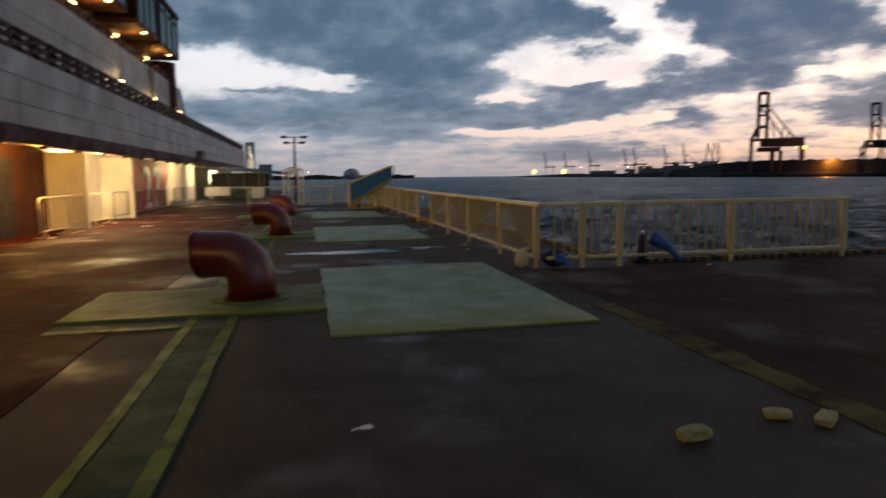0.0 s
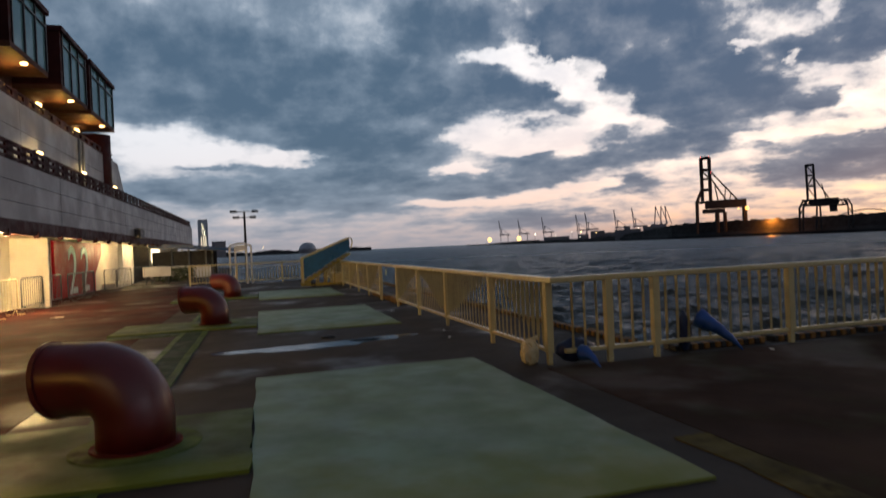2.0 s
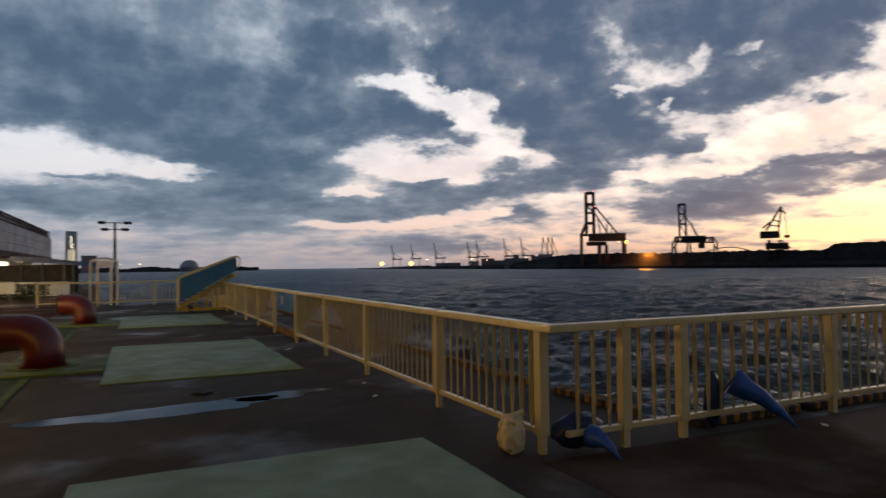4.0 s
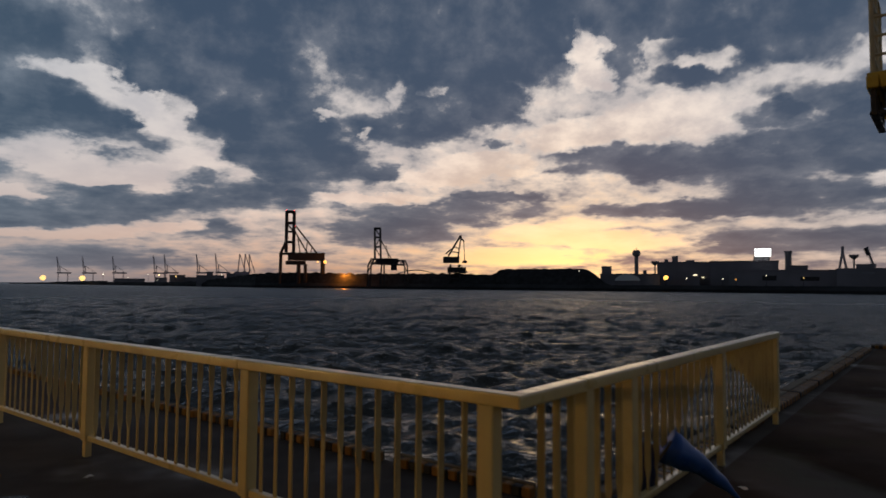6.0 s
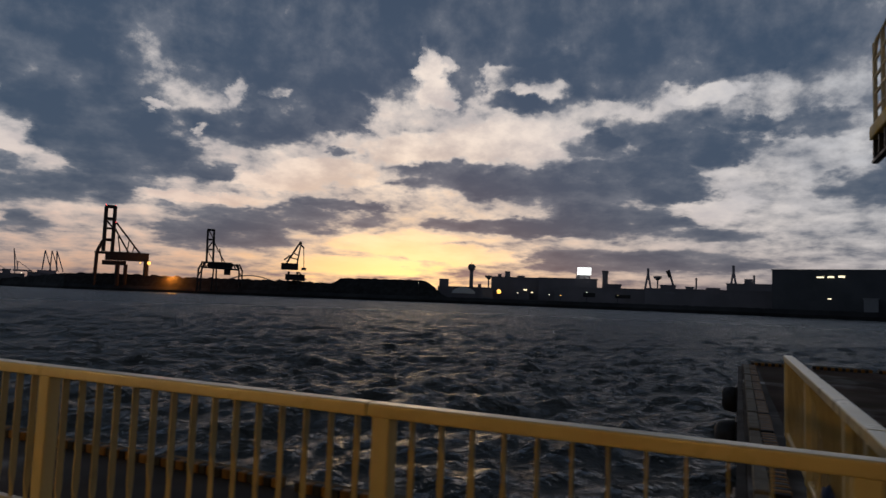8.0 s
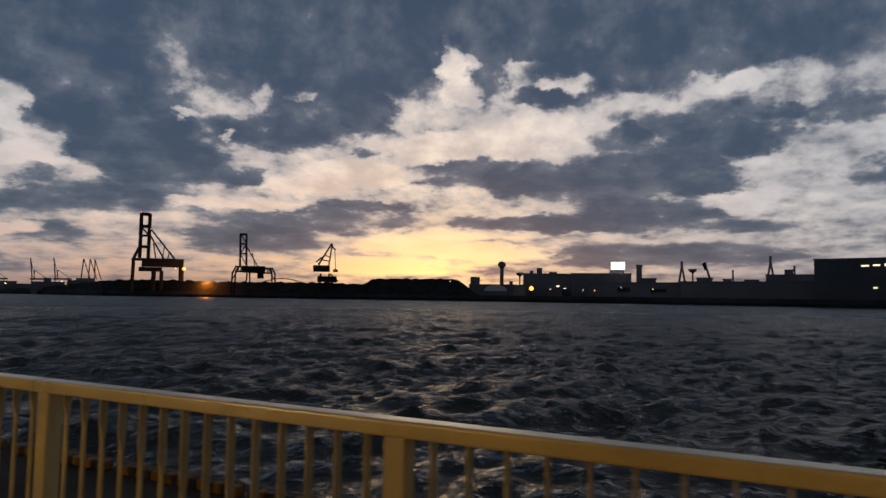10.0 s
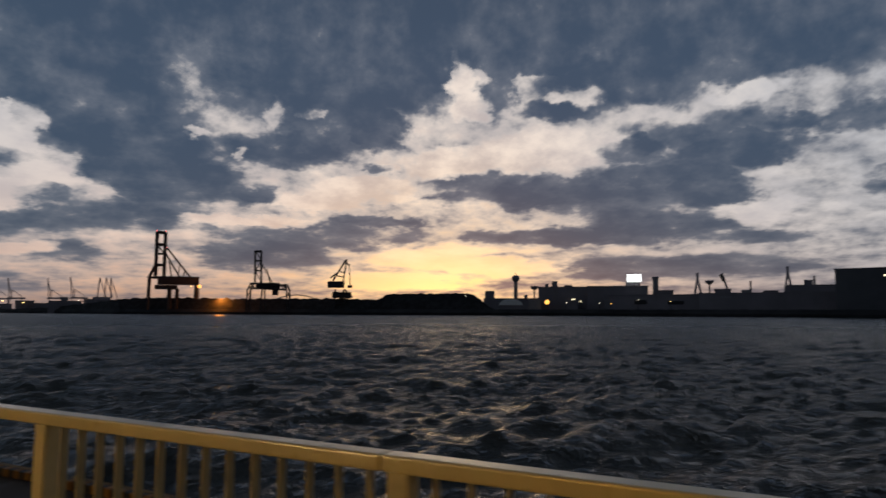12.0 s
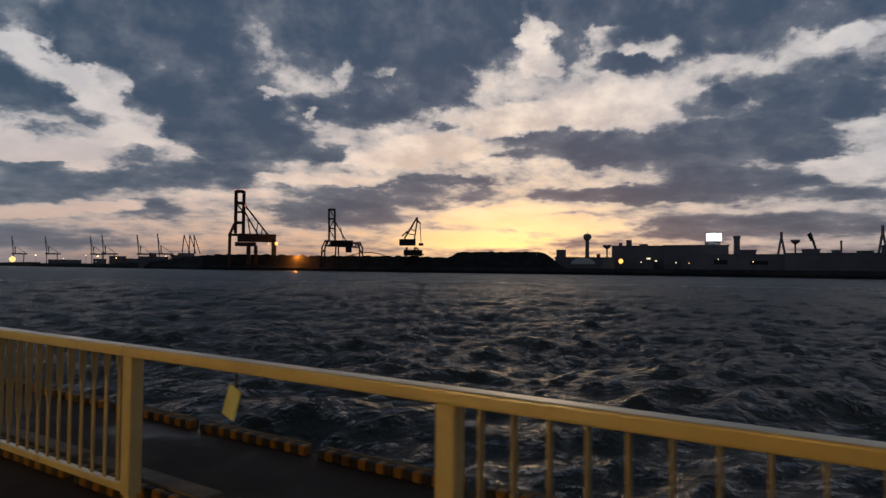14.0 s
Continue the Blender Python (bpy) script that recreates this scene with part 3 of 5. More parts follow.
def build_quay():
    edge = KERB_Y + 0.34
    bm = slab(bmesh.new(), ((-60, -70, 0), (18.6, -70, 0), (18.6, edge - 0.16, 0), (KERB_X + 0.34, edge, 0), (-60, edge, 0)), (0, 0, -3.6))
    solid("ground", bm, "deck", "dark worn wet asphalt quay deck", "quay deck", kind="structure")
    bm = bmesh.new()
    box(bm, -60, KERB_X + 0.34, KERB_Y + 0.34, QUAY_END, -3.6, 0.0)
    solid("pavement", bm, "deck", "dark worn wet asphalt along the fence", "quay deck", kind="structure")
    bm = bmesh.new()
    box(bm, -60, -7.0, QUAY_END, 80, -3.6, 0.0)
    solid("pavement", bm, "deck", "dark quay deck beside the terminal", "quay deck", kind="structure")
    # faces of the quay towards the water
    solid("wall_quay", box(bmesh.new(), KERB_X + 0.345, KERB_X + 0.46, KERB_Y + 0.5, QUAY_END, -3.6, -0.10), "quay_wall",
          "stained concrete quay face above the water", "quay wall", kind="structure")
    solid("wall_quay", slab(bmesh.new(), ((KERB_X + 0.48, edge + 0.005, -0.08), (18.6, edge - 0.155, -0.08), (18.6, edge - 0.06, -0.08), (KERB_X + 0.48, edge + 0.10, -0.08)), (0, 0, -3.5)), "quay_wall",
          "stained concrete quay face above the water", "quay wall", kind="structure")
    solid("road", box(bmesh.new(), -0.14, 18.25, -69, -0.06, 0.0, 0.005), "brown_deck",
          "reddish-brown worn deck patched with moss", "painted deck", kind="structure")
    solid("road", box(bmesh.new(), -60, -5.76, -70, QUAY_END - 0.2, 0.0, 0.006), "red_deck",
          "worn red-painted deck, damp and stained", "painted deck", kind="structure")


def wavy_sheet(x0, x1, y0, y1, z, n=10, wob=0.02, seed=1):
    """A thin slab with slightly uneven edges."""
    rng = random.Random(seed)
    bm = bmesh.new()
    ring = []
    for i in range(n):
        ring.append((x0 + (x1 - x0) * i / n, y0 + rng.uniform(-wob, wob)))
    for i in range(n):
        ring.append((x1 + rng.uniform(-wob, wob), y0 + (y1 - y0) * i / n))
    for i in range(n):
        ring.append((x1 - (x1 - x0) * i / n, y1 + rng.uniform(-wob, wob)))
    for i in range(n):
        ring.append((x0 + rng.uniform(-wob, wob), y1 - (y1 - y0) * i / n))
    top = [bm.verts.new((x, y, z)) for x, y in ring]
    bot = [bm.verts.new((x, y, 0.0)) for x, y in ring]
    bm.faces.new(top)
    for i in range(len(ring)):
        j = (i + 1) % len(ring)
        bm.faces.new((bot[i], bot[j], top[j], top[i]))
    return bm


PIPES = (-1.53, 7.94, 17.4)


def build_deck_plates():
    for k, y in enumerate(PIPES):
        solid("deck_plate", wavy_sheet(-3.55, -0.72, y - 2.28, y + 2.58, 0.022, 12, 0.015, k), "pale_plate",
              "pale grey-green painted hatch plate flush on the deck", "deck plate", group="hatch plates along the quay")
        pl = thing("pipe_plinth", "mossy yellow-green painted plinth under a vent pipe", "plinth", group="vent pipe plinths")
        part("slab", wavy_sheet(-6.45, -3.565, y - 0.96, y + 0.92, 0.034, 10, 0.015, 10 + k), "green_plate", pl)
        part("pad", rod(bmesh.new(), (-4.46, y, 0.034), (-4.46, y, 0.043), 0.50, 36), "pad_moss", pl, "round mossy pad round the pipe")
        part("gutter", wavy_sheet(-6.4, -5.07, y - 1.34, y - 0.98, 0.012, 10, 0.01, 70 + k), "dark_green", pl, "dark green gutter along the plinth")
        # channel that runs from plinth to plinth, with pale borders
        y1 = y - 0.98
        y0 = y1 - (7.6 if k else 9.0)
        ch = thing("drain_channel", "dark green channel with worn pale borders in the deck", "deck channel", group="deck channels")
        part("cover", wavy_sheet(-4.96, -4.64, y0, y1, 0.008, 14, 0.01, 20 + k), "dark_green", ch)
        part("border", wavy_sheet(-5.06, -4.965, y0, y1, 0.014, 14, 0.012, 30 + k), "worn_yellow_line", ch)
        part("border", wavy_sheet(-4.635, -4.53, y0, y1, 0.014, 14, 0.012, 40 + k), "worn_yellow_line", ch)
        part("border", wavy_sheet(-6.4, -5.07, y1 - 0.50, y1 - 0.37, 0.014, 12, 0.012, 50 + k), "worn_yellow_line", ch)
    solid("lane_line", wavy_sheet(-0.44, -0.15, -16, -3.0, 0.009, 40, 0.03, 60), "faded_line",
          "faded olive line worn into the deck", "painted line", kind="structure")
    # deck drain
    d = thing("deck_drain", "small round black iron deck drain", "drain", (-2.33, 4.4, 0))
    bm = bmesh.new()
    rod(bm, (0, 0, 0), (0, 0, 0.03), 0.13, 18)
    part("cover", bm, "drain_iron", d)
    bm = bmesh.new()
    for i in range(5):
        box(bm, -0.09, 0.09, -0.08 + i * 0.036, -0.068 + i * 0.036, 0.03, 0.036)
    part("grate", bm, "black_metal", d)


def puddle(x, y, rx, ry, seed):
    rng = random.Random(seed)
    bm = bmesh.new()
    n = 40
    ph = [rng.uniform(0, 6.28) for _ in range(4)]
    ring = []
    for i in range(n):
        a = 2 * math.pi * i / n
        f = 1 + 0.22 * math.sin(2 * a + ph[0]) + 0.16 * math.sin(3 * a + ph[1]) + 0.10 * math.sin(5 * a + ph[2]) + 0.06 * math.sin(9 * a + ph[3])
        ring.append(bm.verts.new((rx * f * math.cos(a), ry * f * math.sin(a), 0)))
    bm.faces.new(ring)
    solid("puddle", bm, "rain_water", "thin puddle of rain water on the deck", "puddle", (x, y, 0.004), kind="stuff")


build_quay()
build_deck_plates()
for row in ((-2.8, 3.5, 1.1, 0.36, 1), (-1.5, 3.8, 0.6, 0.22, 2)):
    puddle(*row)
puddle(-8.0, 7.5, 0.9, 0.25, 7)
puddle(-8.6, 12.5, 0.8, 0.3, 8)


def kerb(name, start, along, count, place_label, back=0.0, depth=0.16, beam=0.135, high=0.085):
    """A striped kerb: beams of sixteen blocks each with a gap, pale worn tops."""
    k = thing(name, place_label, "kerb", start, along)
    pitch = 0.09
    yel = mesh_of("stripe_block", rounded_box(0.003, pitch - 0.003, back, back + depth, 0, high, 0.010), "kerb_yellow")
    blk = mesh_of("stripe_block", rounded_box(0.003, pitch - 0.003, back + 0.004, back + depth, 0, high - 0.002, 0.010), "kerb_black")
    x = 0.0
    rng = random.Random(len(name))
    for i in range(count):
        n = 16
        for j in range(n):
            piece("stripe_block", yel if j % 2 else blk, k, (x + j * pitch, rng.uniform(-0.003, 0.003), 0))
        part("beam", rounded_box(x + 0.01, x + n * pitch - 0.01, back + depth + 0.005, back + depth + 0.005 + beam, 0, high + 0.01 + rng.uniform(-0.008, 0.008), 0.012), "kerb_concrete", k,
             "pale weathered beam behind the stripes")
        x += n * pitch + rng.choice((0.10, 0.14, 0.18))
    return k


# ---- fences ----
CAP_LO, CAP_HI = 1.03, 1.10
BAR_MESH = {}


def bar_mesh(h):
    """A flat bar: broad side along the fence below h, turned across it above h."""
    key = round(h / 0.045)
    if key in BAR_MESH:
        return BAR_MESH[key]
    h = key * 0.045
    bm = bmesh.new()
    rings = []
    for z, wx, wy in ((0.20, 0.016, 0.005), (h - 0.04, 0.016, 0.005), (h + 0.05, 0.005, 0.022), (1.035, 0.005, 0.022)):
        rings.append([bm.verts.new((sx * wx, sy * wy, z)) for sx, sy in ((-1, -1), (1, -1), (1, 1), (-1, 1))])
    for a, b in zip(rings, rings[1:]):
        for i in range(4):
            bm.faces.new((a[i], a[(i + 1) % 4], b[(i + 1) % 4], b[i]))
    bm.faces.new(rings[0][::-1])
    bm.faces.new(rings[-1])
    BAR_MESH[key] = mesh_of("baluster", bm, "shaded_bar_paint")
    return BAR_MESH[key]


POST_MESH = {}


def post_mesh(w=0.05):
    if w not in POST_MESH:
        bm = rounded_box(-w, w, -w * 0.9, w * 0.9, 0.15, 1.034, 0.006)
        box(bm, -0.032, 0.032, -0.028, 0.028, -0.002, 0.152)
        POST_MESH[w] = mesh_of("post", bm, "cream_paint")
    return POST_MESH[w]


def fence(label, start, along, posts, length, peaks, open_panels=(), joints=(), pitch=0.158, bare=()):
    """Along local x. posts: where they stand; peaks: posts where the wave of turned bars is highest."""
    f = thing("fence", label, "fence", start, along, group="quay fences")
    cuts = [-0.055] + list(joints) + [length]
    for a, b in zip(cuts, cuts[1:]):
        bm = rounded_box(a + 0.002, b - 0.002, -0.05, 0.05, CAP_LO, CAP_HI, 0.014, 3)
        part("handrail", bm, "cream_cap", f, "cream-yellow painted handrail with a rounded top")
    for i, x in enumerate(posts):
        if i in bare:
            continue
        piece("post", post_mesh(), f, (x, 0, 0))
    for i, (a, b) in enumerate(zip(posts, posts[1:])):
        if i in open_panels:
            continue
        part("bottom_rail", rounded_box(a + 0.052, b - 0.052, -0.028, 0.028, 0.155, 0.205, 0.006), "cream_cap", f)
        n = max(1, round((b - a) / pitch))
        for j in range(1, n):
            x = a + (b - a) * j / n
            u = (x - a) / (b - a)
            pa, pb = (1 if i in peaks else 0), (1 if i + 1 in peaks else 0)
            if pa == pb:
                h = 0.30 if not pa else 0.62
            else:
                up = u if pb else 1 - u
                h = 0.27 + 0.66 * (0.5 - 0.5 * math.cos(math.pi * up))
            piece("baluster", bar_mesh(h), f, (x, 0, 0))
    return f


A_POSTS = [0.16, 2.22, 4.75, 7.05, 9.42, 11.86]
while A_POSTS[-1] < 26.5:
    A_POSTS.append(A_POSTS[-1] + 2.33)
A_END = A_POSTS[-1]
fence("cream-yellow painted steel fence with twisted flat bars along the quay", (0, 0, 0), 90, A_POSTS, A_END + 0.05,
      (1, 3, 5, 7, 9, 11), open_panels=(4,), joints=(2.30, 7.13, 11.9, 16.6, 21.3))
fence("cream-yellow painted steel fence with twisted flat bars across the quay", (0.055, 0, 0), 0,
      [0.03, 0.70, 1.375, 3.50, 5.82], 5.90, (3,), joints=(0.66,), bare=(0,))
fence("cream-yellow painted steel fence closing the end of the quay", (-0.06, A_END, 0), 180,
      [0.02, 2.3, 4.6, 6.9], 6.95, (1, 3), joints=(2.4, 4.7))
kerb("kerb", (KERB_X, 27.5, 0), -90, 17, "yellow and black striped kerb at the quay edge", 0.22, 0.085, 0.028)
kerb("kerb", (0.12, 14.4, 0), -90, 3, "low striped concrete kerb just behind the fence", 0.0, 0.06, 0.17, 0.15)
kerb("kerb", (KERB_X + 0.45, KERB_Y, 0), -0.55, 10, "worn yellow and black kerb along the quay edge")
kerb("kerb", (18.27, 0.10, 0), -90, 12, "worn yellow and black kerb across the end of the quay")



def fender(x, y, z, rz):
    f = thing("fender", "black rubber fender fixed to the quay face", "fender", (x, y, z), rz, "quay fenders")
    part("pad", tube(bmesh.new(), [(0, 0.02, 0), (0, 0.12, 0), (0, 0.30, 0), (0, 0.36, 0)], [0.30, 0.32, 0.28, 0.18], 18), "rubber", f, smooth=True)
    part("plate", rounded_box(-0.36, 0.36, 0.0, 0.03, -0.36, 0.36, 0.01), "black_metal", f)


for x in (4.5, 9.6, 15.0):
    fender(x, KERB_Y + 0.44 - 0.0096 * (x - 2.0), -0.62, -0.55)

# ---- vent pipes ----


def vent_pipe(x, y, z, rz):
    v = thing("vent_pipe", "glossy dark red painted gooseneck vent pipe on a plinth", "vent pipe", (x, y, z), rz, "vent pipes on the deck")
    r, bend, top = 0.30, 0.33, 0.22
    pts = [(0, 0, 0.012), (0, 0, top)]
    for i in range(1, 13):
        a = (math.pi / 2) * i / 12
        pts.append((-bend * (1 - math.cos(a)), 0, top + bend * math.sin(a)))
    pts.append((-bend - 0.28, 0, top + bend))
    for i in range(1, 7):
        a = radians(9) * i / 6
        pts.append((-bend - 0.28 - 0.36 * math.sin(a), 0, top + bend - 0.36 * (1 - math.cos(a))))
    bm = tube(bmesh.new(), pts, r, 28, caps=True)
    part("pipe", bm, "red_pipe", v, smooth=True)
    end, before = Vector(pts[-1]), Vector(pts[-2])
    way = (end - before).normalized()
    bm = rod(bmesh.new(), end - way * 0.03, end + way * 0.012, r + 0.02, 28)
    part("mouth_rim", bm, "red_pipe", v, smooth=False)
    # disc over the closed end, coloured near-black for the shade inside the pipe
    bm = rod(bmesh.new(), end + way * 0.012, end + way * 0.016, r - 0.03, 24)
    part("mouth", bm, "pipe_mouth_shade", v, "near-black disc painted as the shaded pipe mouth")
    bm = rod(bmesh.new(), (0, 0, 0), (0, 0, 0.018), r + 0.05, 28)
    part("flange", bm, "pipe_flange", v)


for y in PIPES:
    vent_pipe(-4.46, y, 0.043, -20)

# ---- loose things on the quay ----


def rubble(x, y, sx, sy, sz, rz, seed):
    bm = bmesh.new()
    bmesh.ops.create_icosphere(bm, subdivisions=2, radius=1.0)
    for v in bm.verts:
        c = v.co
        for i in range(3):
            c[i] = max(-0.72, min(0.72, c[i]))
        c *= 1 + 0.16 * noise.noise(c * 2.0 + Vector((seed * 7, 0, 0)))
        v.co = Vector((c.x * sx, c.y * sy, (c.z + 0.72) * sz))
    lo = min(v.co.z for v in bm.verts)
    for v in bm.verts:
        v.co.z -= lo
    ob = solid("rubble_block", bm, "stone", "chipped yellowish stone block lying on the deck", "stone block", (x, y, 0), group="loose blocks")
    ob.rotation_euler = (0, 0, radians(rz))


rubble(-1.57, -6.80, 0.14, 0.07, 0.055, 8, 1)
rubble(-0.86, -6.62, 0.11, 0.07, 0.04, -20, 2)
rubble(-0.62, -6.75, 0.16, 0.08, 0.035, 40, 3)


def litter(x, y, sx, sy, rz, seed):
    bm = bmesh.new()
    rng = random.Random(seed)
    g = [[bm.verts.new((sx * (i / 3 - 0.5) * (1 + rng.uniform(-.2, .2)), sy * (j / 2 - 0.5), 0.004 + rng.uniform(0, 0.02))) for j in range(3)] for i in range(4)]
    for i in range(3):
        for j in range(2):
            bm.faces.new((g[i][j], g[i + 1][j], g[i + 1][j + 1], g[i][j + 1]))
    r = bmesh.ops.extrude_face_region(bm, geom=bm.faces[:])
    bmesh.ops.translate(bm, verts=[q for q in r["geom"] if isinstance(q, bmesh.types.BMVert)], vec=(0, 0, 0.003))
    ob = solid("litter", bm, "white_paint", "pale scrap of litter on the wet deck", "litter", (x, y, 0.003), group="scraps of litter")
    ob.rotation_euler = (0, 0, radians(rz))


for row in ((-3.45, -6.2, 0.13, 0.03, 20, 1), (-0.45, 3.1, 0.09, 0.05, 50, 2), (-0.3, 4.0, 0.07, 0.04, 10, 3), (2.9, -0.35, 0.06, 0.05, 70, 4),
            (-0.42, 8.3, 0.3, 0.08, 60, 5), (-9.0, 13.2, 0.3, 0.12, 10, 6)):
    litter(*row)


def blue_bundle(base, tip, r, label, lump):
    """A tied tarpaulin bundle: a crumpled cone hanging through the fence with a dark roll behind it."""
    b = thing("tarp_bundle", label, "tarpaulin", base, group="blue bundles at the fence")
    tip = Vector(tip) - Vector(base)
    bm = bmesh.new()
    n, seg = 9, 18
    pts = [tip * (i / (n - 1)) + Vector((0, 0, 0.04 * math.sin(math.pi * i / (n - 1)))) for i in range(n)]
    rad = [max(0.012, r * (1 - i / (n - 1)) ** 0.85) for i in range(n)]
    tube(bm, pts, rad, seg)
    for v in bm.verts:
        v.co += 0.025 * noise.noise_vector(v.co * 9)
    part("flap", bm, "blue_tarp", b, "bright blue tarpaulin flap", smooth=True)
    bm = bmesh.new()
    bmesh.ops.create_icosphere(bm, subdivisions=3, radius=1.0)
    for v in bm.verts:
        c = v.co.copy()
        v.co = Vector((c.x * lump[0], c.y * lump[1], c.z * lump[2])) * (1 + 0.22 * noise.noise(c * 2.2))
        v.co += Vector(lump[3:])
    part("roll", bm, "navy_tarp", b, "dark blue rolled bundle", smooth=True)
    bm = bmesh.new()
    rod(bm, (lump[3], lump[4] - 0.02, lump[5]), (0, -0.03, 0.05), 0.012, 6)
    part("rope", bm, "kerb_concrete", b)


blue_bundle((2.02, -0.05, 0.46), (2.36, -0.46, 0.08), 0.125, "blue tarpaulin bundle hanging through the fence onto the deck", (0.11, 0.07, 0.26, -0.12, 0.12, -0.18))
blue_bundle((0.34, -0.04, 0.15), (0.44, -0.30, 0.012), 0.10, "blue tarpaulin stuffed under the bottom rail of the fence", (0.26, 0.10, 0.15, 0.0, 0.16, 0.02))


def bag(x, y):
    bm = bmesh.new()
    bmesh.ops.create_icosphere(bm, subdivisions=4, radius=1.0)
    for v in bm.verts:
        c = v.co.copy()
        c = Vector([math.copysign(abs(q) ** 0.65, q) for q in c])
        w = 1 - 0.15 * max(0.0, c.z)
        v.co = Vector((c.x * 0.10 * w, c.y * 0.125 * w, c.z * 0.155 + 0.15))
        v.co += 0.035 * noise.noise_vector(c * 2.6) + 0.012 * noise.noise_vector(c * 8)
        v.co.z = max(0.0, v.co.z)
    b = thing("rubbish_bag", "crumpled cream plastic bag tied at the foot of the fence", "bag", (x, y, 0.0))
    part("sack", bm, "bag_plastic", b, smooth=True)
    part("knot", tube(bmesh.new(), [(0.03, 0, 0.28), (0.07, -0.01, 0.32), (0.11, -0.02, 0.33)], [0.05, 0.025, 0.03], 8), "bag_plastic", b, smooth=True)


bag(-0.19, 0.34)


def hanging_tag(x, y):
    g = thing("hanging_tag", "pale green plastic tag hanging from the handrail", "tag", (x, y, 0.86))
    bm = bmesh.new()
    box(bm, -0.004, 0.004, -0.055, 0.055, -0.10, 0.085)
    bevelled(bm, 0.003, 1)
    bmesh.ops.rotate(bm, verts=bm.verts[:], cent=(0, 0, 0.1), matrix=Matrix.Rotation(radians(20), 3, "X"))
    part("plate", bm, "tag_plastic", g)
    bm = bmesh.new()
    rod(bm, (0, 0.0, 0.08), (0, 0, 0.17), 0.006, 6)
    part("cord", bm, "black_metal", g)


hanging_tag(-0.02, 10.82)

# ---- mobile gangway at the far end ----


def gangway():
    g = thing("gangway", "mobile yellow gangway ramp with blue side panels beside the fence", "gangway", (-1.75, 21.6, 0))
    L, H0, H1 = 2.15, 0.25, 1.42
    slope = (H1 - H0) / L
    for y in (0.0, 1.0):
        bm = slab(bmesh.new(), ((0.12, y, H0 + 0.12), (L, y, H1 + 0.12), (L, y, H1 + 0.62), (0.12, y, H0 + 0.98)), (0, 0.03, 0))
        part("side_panel", bm, "blue_panel", g, "dark blue side panel")
        bm = bmesh.new()
        rod(bm, (0.08, y - 0.03, H0 + 1.02), (L, y - 0.03, H1 + 0.66), 0.035, 8)
        rod(bm, (0.08, y - 0.03, 0.05), (0.08, y - 0.03, H0 + 1.02), 0.035, 8)
        tube(bm, [(L, y - 0.03, H1 + 0.66), (L + 0.10, y - 0.03, H1 + 0.62), (L + 0.13, y - 0.03, H1 + 0.45), (L + 0.05, y - 0.03, H1 + 0.2)], 0.025, 8)
        part("handrail", bm, "cream_paint", g)
        bm = bmesh.new()
        rod(bm, (0, y - 0.03, 0.08), (L, y - 0.03, H1 - 0.02), 0.05, 6)
        rod(bm, (0, y - 0.03, 0.08), (L * 0.95, y - 0.03, 0.08), 0.04, 6)
        for i in range(1, 6):
            x = L * i / 6
            rod(bm, (x, y - 0.03, 0.1), (x, y - 0.03, 0.08 + slope * x), 0.025, 6)
        part("side_frame", bm, "crane_yellow", g)
        for x in (0.5, L * 0.85):
            part("wheel", rod(bmesh.new(), (x, y - 0.06, 0.10), (x, y + 0.02, 0.10), 0.10, 14), "rubber", g)
    for i in range(9):
        x = 0.15 + i * 0.235
        z = H0 + slope * x
        part("tread", box(bmesh.new(), x - 0.1, x + 0.1, 0.03, 0.97, z - 0.03, z), "galvanised", g)
    part("base_box", rounded_box(L * 0.62, L * 0.98, 0.08, 0.92, 0.12, 0.55, 0.01), "cream_paint", g)


gangway()

# ---- overhead boarding platform ----


